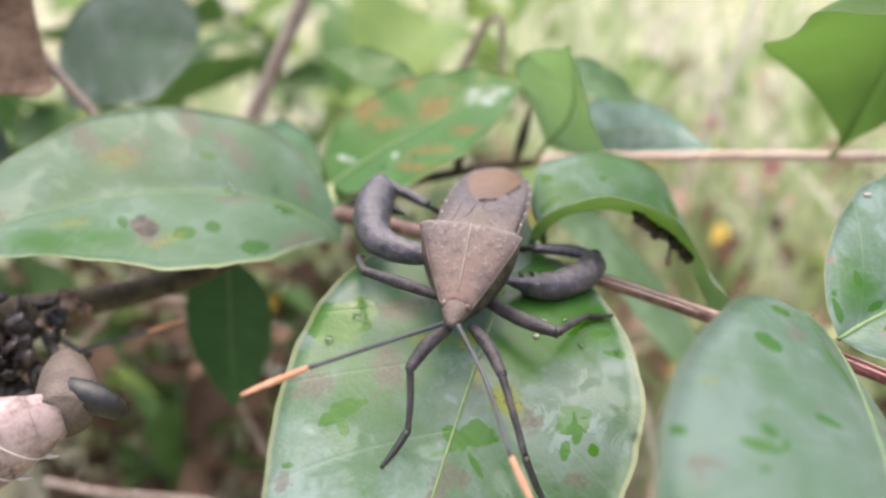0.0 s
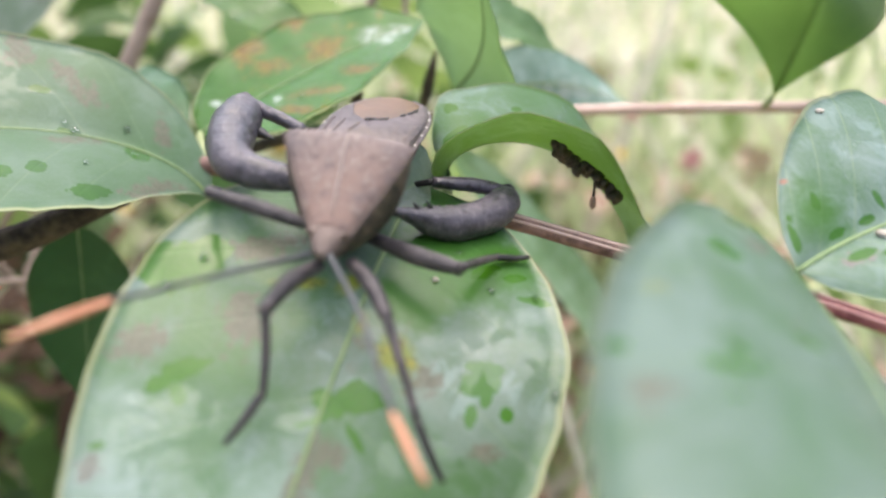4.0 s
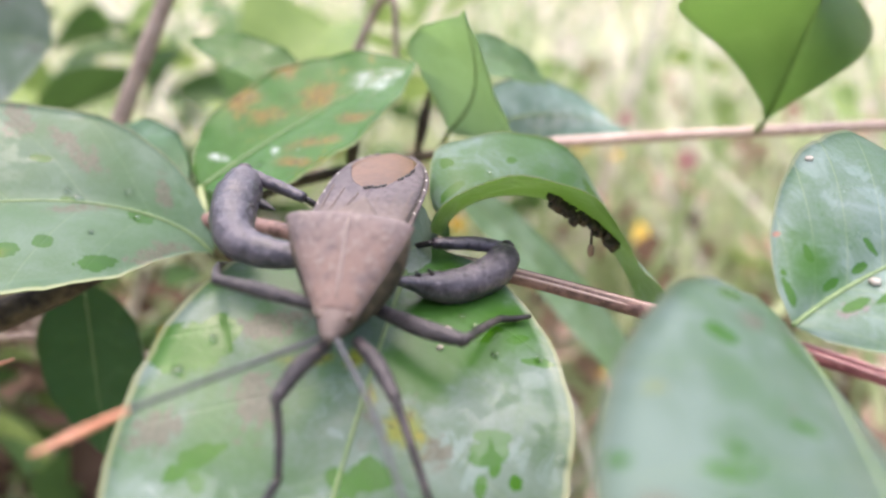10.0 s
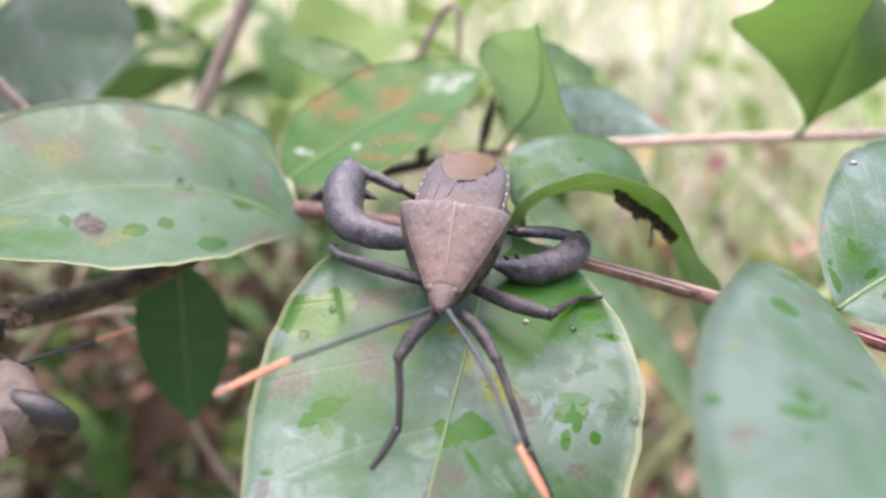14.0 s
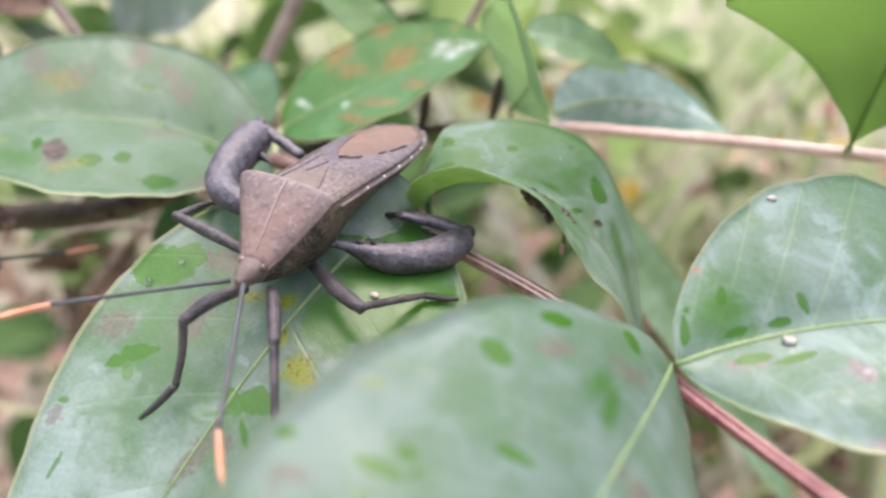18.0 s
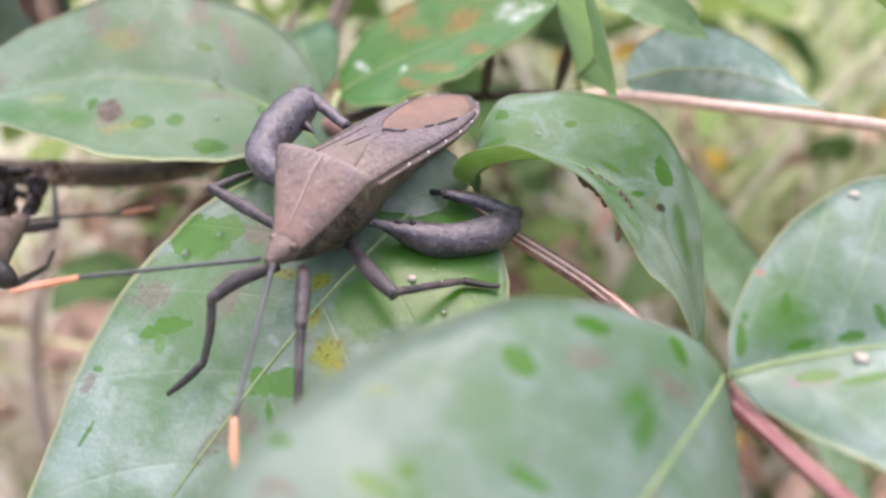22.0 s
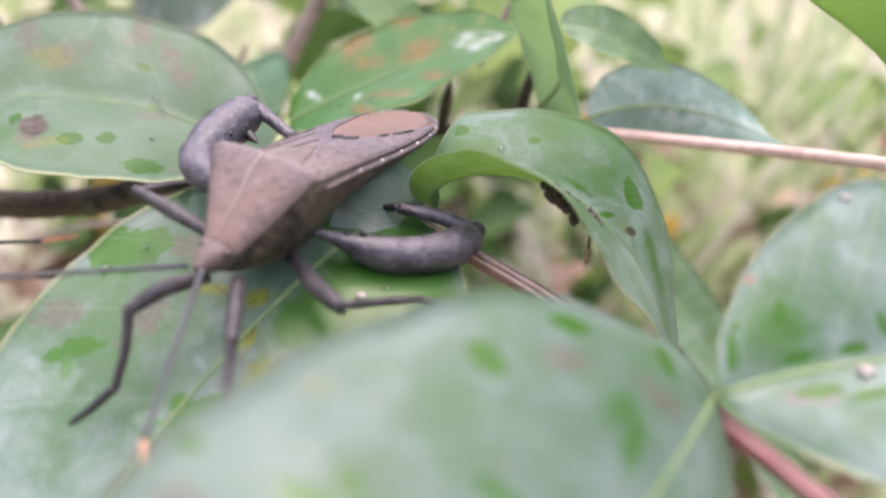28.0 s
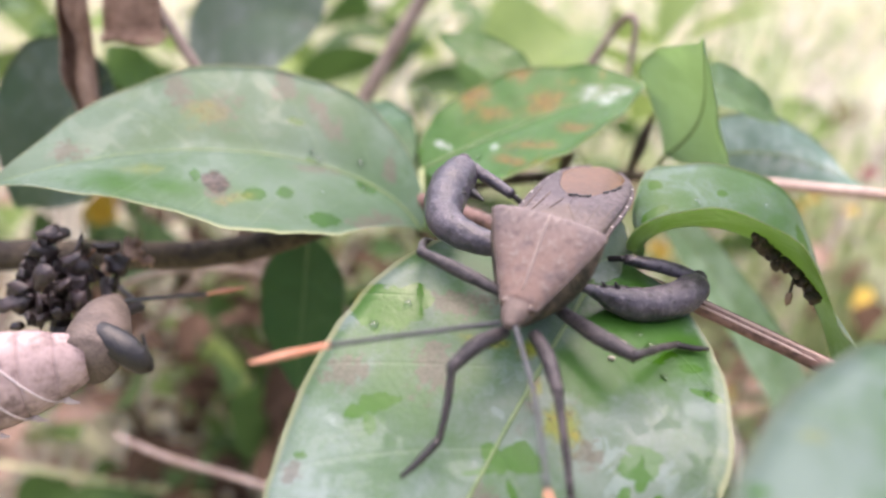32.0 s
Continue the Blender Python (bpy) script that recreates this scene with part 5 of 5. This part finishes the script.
def withered():
    # dark crumpled remains beside the second bug
    crumpled("withered_flower", (-54, 79, 400.8), 5.2, 90, "petal", "black withered flower head on the dark stem", "withered flower", 4)
    crumpled("withered_bract", (-50, 87, 402.5), 3.0, 26, "dead", "pale brown shrivelled bracts beside the black flower head", "withered flower", 6, (1.2, 0.8, 1.0))
    # a lump of frass and web under the arched leaf, with one pellet dangling from it
    lump = thing("insect_droppings", (29, 88, 413), "dark lump of insect droppings stuck to the arched leaf", "droppings")
    rnd = random.Random(9)
    P = smooth_line(FRASS, 30)
    for i in range(30):
        bm = bmesh.new()
        c = [P[i][k] + rnd.gauss(0, 0.27) for k in range(3)]
        blob(bm, c, rnd.uniform(0.5, 0.95), (29, 88, 413), rings=6, seg=9, squash=(rnd.uniform(0.7, 1.3), 1, rnd.uniform(0.6, 1.1)), rough=0.22)
        part("pellet", bm, "frass", lump)
    tube_part("thread", [(*p, 0.16) for p in FRASS_THREAD], "frass", lump, (29, 88, 413), n=10, seg=6)
    bm = bmesh.new()
    blob(bm, FRASS_THREAD[-1], 0.55, (29, 88, 413), rings=6, seg=8, squash=(0.7, 0.7, 1.5), rough=0.15)
    part("dangling_pellet", bm, "dead", lump)
    # withered leaf and stalk beside the shrub
    o = (-74, 120, 415)
    r = thing("dead_leaf", o, "curled light brown dead leaf hanging on a stalk", "dead leaf")
    L = dict(rib=[(-77, 121, 452), (-72, 118, 436), (-77, 119, 420), (-72, 120, 396)], up=(0.2, -1, 0), width=6.6, right=25, left=30, curl=55, wave=1.2, round=0.3)
    part("leaf_blade", blade(L, o, 30, 6, 0.3), "dead", r)
    o = (-66.5, 120, 430)
    r = thing("dead_leaf", o, "dead leaf rolled into a brown tube with a pale rim", "dead leaf")
    bm = bmesh.new()
    rings = []
    for i in range(15):
        f = i / 14
        rad = 3.2 + 1.5 * f ** 3
        ring = []
        for k in range(22):
            w = 2 * math.pi * k / 22
            q = rad * (1 + 0.16 * noise.noise(Vector((math.cos(w) * 1.3, math.sin(w) * 1.3, f * 3))))
            ring.append(bm.verts.new(((q * math.cos(w) + 1.5 * (1 - f)) * MM, q * math.sin(w) * MM, (24 - 30 * f) * MM)))
        rings.append(ring)
    for p, q in zip(rings, rings[1:]):
        for k in range(22):
            bm.faces.new((p[k], p[(k + 1) % 22], q[(k + 1) % 22], q[k]))
    bmesh.ops.solidify(bm, geom=bm.faces[:], thickness=0.5 * MM)
    tube_leaf = part("leaf_blade", bm, "dead", r)
    tube_part("rim", [(4.7 * math.cos(w), 4.6 * math.sin(w), -6.2 + 0.4 * math.sin(3 * w), 0.45) for w in np.linspace(0, 6.2, 16)], "dead", tube_leaf, (0, 0, 0), "pale dry rim", n=40, seg=6)
    o = (-60, 121, 425)
    r = thing("twig", o, "thin brown twig beside the dead leaves", "twig")
    tube_part("twig_shoot", [(-86, 121, 462, 0.9), (-75, 121, 446, 0.9), (-62, 121.5, 427, 0.9), (-54, 121, 415, 0.8), (-48, 119, 403, 0.7)], "twig", r, o, n=24, rough=0.06)


def twigs():
    o = (-40, 157, 408)
    r = thing("twig", o, "grey-brown bare twig rising through the shrub", "twig")
    tube_part("twig_shoot", [(-60, 147, 370, 1.8), (-43, 155, 402.6, 1.7), (-37, 157.8, 414.6, 1.6), (-24.9, 163.6, 438.6, 1.5), (-5, 172, 478, 1.3)], "twig", r, o, n=40, seg=12, rough=0.05)
    o = (8, 150, 420)
    r = thing("twig", o, "thin bent dry twig end behind the leaves", "twig")
    tube_part("twig_shoot", [(0, 152, 412, 0.8), (4, 152, 420, 0.8), (8.5, 151.5, 428.5, 0.7), (11, 147, 430, 0.6), (11.3, 146, 424, 0.5), (11, 146, 417, 0.4)], "twig", r, o, n=30, rough=0.05)


def drops_and_crumbs():
    """Water drops and pale crumbs lying on the blades: leaf, along, across, radius."""
    for i, (k, u, v, rad) in enumerate((("a", 0.38, 0.03, 0.55), ("a", 0.35, -0.43, 0.35), ("a", 0.28, 0.2, 0.5), ("a", 0.25, -0.13, 0.45), ("a", 0.40, 0.1, 0.4),
                                        ("g", 0.23, 0.37, 0.4), ("g", 0.38, 0.5, 0.4), ("b", 0.40, -0.95, 0.45), ("b", 0.23, -0.86, 0.4), ("b", 0.42, 0.83, 0.5), ("b", 0.36, 0.75, 0.4),
                                        ("b", 0.2, -0.5, 0.45), ("b", 0.19, -0.42, 0.35), ("b", 0.25, -0.6, 0.4), ("c", 0.42, -0.3, 0.35), ("c", 0.62, -0.75, 0.35), ("c", 0.6, -0.5, 0.3))):
        L = LEAVES[k]
        p = blade_point(L, u, v)
        n = np.cross(blade_point(L, u, min(v + 0.04, 1)) - blade_point(L, u, v - 0.04), blade_point(L, u + 0.02, v) - blade_point(L, u - 0.02, v))
        n /= np.linalg.norm(n)
        n = n if n[2] > 0 else -n
        bm = bmesh.new()
        made = bmesh.ops.create_uvsphere(bm, u_segments=14, v_segments=8, radius=rad * MM)
        for w in bm.verts:
            w.co.z *= 0.5
        drop = part("water_drop", bm, "water")
        drop.matrix_world = Matrix.Translation(mm(p + n * rad * 0.2)) @ Vector(n).to_track_quat("Z", "Y").to_matrix().to_4x4()
        tagged(drop, "small clear drop of water on a waxy leaf", "water drop", "drops on the leaves")
    for k, u, v, rad in (("b", 0.23, -0.33, 0.5), ("e", 0.32, -0.9, 0.4), ("e", 0.25, 0.1, 0.6), ("b", 0.27, -0.3, 0.35)):
        p = blade_point(LEAVES[k], u, v)
        bm = bmesh.new()
        blob(bm, (0, 0, 0), rad, rings=8, seg=10, squash=(1, 0.8, 0.6), rough=0.2)
        c = part("crumb", bm, "drop")
        c.location = mm(p + np.array((0, 0, rad * 0.35)))
        tagged(c, "pale crumb of plant matter on a waxy leaf", "crumb", "crumbs on the leaves")


def bare_shoots():
    for label, pts in (("thin bare twig slanting behind the stem", [(-95, 150, 345, 0.7), (-70, 146, 372, 0.7), (-52, 142, 396, 0.6), (-38, 138, 414, 0.45)]),
                       ("thin forked bare twig low behind the shrub", [(-30, 150, 300, 0.8), (-44, 146, 332, 0.7), (-50, 144, 356, 0.6), (-62, 142, 380, 0.4)]),
                       ("thin brown twig hanging beside the dark stem", [(-84, 128, 372, 0.6), (-66, 124, 381, 0.6), (-46, 122, 384, 0.5), (-28, 122, 378, 0.4)])):
        o = pts[1][:3]
        root = thing("twig", o, label, "twig")
        tube_part("twig_shoot", pts, "twig", root, o, n=26, seg=8, rough=0.08)
        x, y, z, w = pts[2]
        tube_part("side_shoot", [(x, y, z, w * 0.8), (x + 5, y - 2, z + 6, w * 0.6), (x + 7, y - 3, z + 13, w * 0.4)], "twig", root, o, n=12, seg=7, rough=0.08)


def stalks():
    o = (-155, 150, 280)
    r = thing("dry_stalk", o, "pale dry plant stalk standing behind the shrub", "stalk")
    tube_part("stalk_shoot", [(-128, 152, 352, 1.5), (-146, 150, 316, 2.0), (-160, 150, 280, 2.2), (-168, 150, 240, 2.3), (-172, 150, 150, 2.5), (-174, 150, -4, 2.8)], "pale_straw", r, o, n=40, seg=10, rough=0.05)
    o = (-60, 130, 329)
    r = thing("dry_stalk", o, "pale dry twig lying low behind the shrub", "stalk")
    tube_part("stalk_shoot", [(-92, 136, 329, 0.6), (-75, 130, 331, 0.65), (-60, 130, 329.5, 0.7), (-46, 130, 327, 0.65), (-18, 132, 320, 0.55)], "pale_straw", r, o, n=30, seg=10, rough=0.07)


def blossoms():
    """Two small pink flowers far back in the grass."""
    for x, y, z, size in ((117, 260, 362, 4.5), (95, 264, 377, 3.0)):
        o = (x, y, z)
        r = thing("pink_flower", o, "small faded pink flower on a thin stalk in the grass", "flower", "flowers in the grass")
        tube_part("stalk", [(x, y, z, 0.6), (x + 4, y + 6, z * 0.6, 0.7), (x + 2, y + 14, -14, 0.8)], "petiole", r, o, n=20, seg=6)
        for k in range(6):
            w = 2 * math.pi * k / 6
            L = dict(rib=[(x, y, z), (x + 0.4 * size * math.cos(w), y - 0.3, z + 0.4 * size * math.sin(w)), (x + 0.8 * size * math.cos(w), y - 0.6, z + 0.8 * size * math.sin(w)),
                          (x + size * math.cos(w), y + 0.4, z + size * math.sin(w))], up=(0, -1, 0.3), width=size * 0.3, right=8, left=8)
            part("petal", blade(L, o, 8, 2, 0.2), "pink", r)


ground()
blossoms()
shrub()
stalks()
bare_shoots()
main_bug()
second_bug()
twigs()
litter(1800, 5)
withered()
drops_and_crumbs()
foliage("weeds", "weed", 150, 21, polar(0.26, 0.6, -48, 10, 0.2, 0.47), (0.02, 0.05), "blurred green weed leaves behind the shrub", "weeds")
# these two use the darkened weed colour in place of real shade
foliage("weeds", "dark_weed", 150, 26, polar(0.22, 0.4, -40, -6, 0.22, 0.41), (0.015, 0.04), "weed leaves behind the shrub, shade painted in as dark green", "weeds")
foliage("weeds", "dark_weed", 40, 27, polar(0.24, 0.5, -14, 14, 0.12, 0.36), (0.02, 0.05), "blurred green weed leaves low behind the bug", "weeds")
foliage("weeds", "weed", 110, 22, polar(0.35, 0.9, 4, 55, 0.1, 0.40), (0.02, 0.055), "blurred green weed leaves among the grass", "weeds")
# added brown leaves that stand in for the deep shade under the shrub
foliage("dead_foliage", "litter", 1300, 23, polar(0.2, 0.45, -36, -7, 0.06, 0.33), (0.008, 0.02), "brown withered leaves added to darken the shaded space under the shrub", "dead leaves")
foliage("dead_foliage", "litter", 300, 24, polar(0.28, 0.6, 0, 45, 0.06, 0.28), (0.012, 0.03), "brown withered leaves low in the grass", "dead leaves")
foliage("dead_foliage", "dead", 260, 25, polar(0.24, 0.6, -66, -38, 0.04, 0.28), (0.012, 0.03), "pinkish brown withered leaves beside the shrub", "dead leaves")
foliage("dead_foliage", "dead", 420, 28, polar(0.26, 0.7, -4, 40, 0.08, 0.33), (0.012, 0.03), "pinkish brown withered leaves among the grass", "dead leaves")
foliage("yellow_leaves", "yellow", 34, 31, polar(0.2, 0.5, -50, 30, 0.16, 0.36), (0.01, 0.022), "yellow dying leaves low among the weeds", "dead leaves")
grass("grass", "grass", 420, "tall blurred yellow-green grass blades behind the shrub", 11, 0.3, 1.3, (0.30, 0.56), (0.005, 0.012), (-30, 60), 0.7, 50)
grass("broad_grass", "grass", 46, "broad pale green grass blades close behind the shrub", 15, 0.25, 0.45, (0.34, 0.5), (0.007, 0.014), (5, 50), 0.45)
grass("dry_grass", "straw", 520, "pale dry grass stalks and blades among the green", 12, 0.3, 1.6, (0.22, 0.5), (0.003, 0.010), (-30, 65), 0.8, 60)
grass("dry_stems", "straw", 130, "thin dry stems standing under the shrub", 18, 0.2, 0.4, (0.2, 0.37), (0.0012, 0.003), (-38, -4), 0.5)
grass("green_stems", "grass", 70, "thin green stems standing under the shrub", 19, 0.2, 0.4, (0.2, 0.38), (0.0015, 0.004), (-38, -4), 0.5)
grass("dry_grass", "straw", 420, "pale dry grass stalks beside the shrub", 16, 0.22, 0.8, (0.15, 0.36), (0.003, 0.008), (-68, -34), 0.7, 30)
grass("low_grass", "grass", 15000, "low green grass covering the ground", 13, 0.3, 7.0, (0.06, 0.22), (0.006, 0.014), (-180, 180), 0.9, 1200)
grass("low_dry_grass", "straw", 13000, "low bleached dry grass covering the ground", 14, 0.3, 7.0, (0.05, 0.2), (0.005, 0.012), (-180, 180), 1.0, 1200)


def motions():
    """Nothing but the camera moves: bugs and leaves keep still."""


motions()
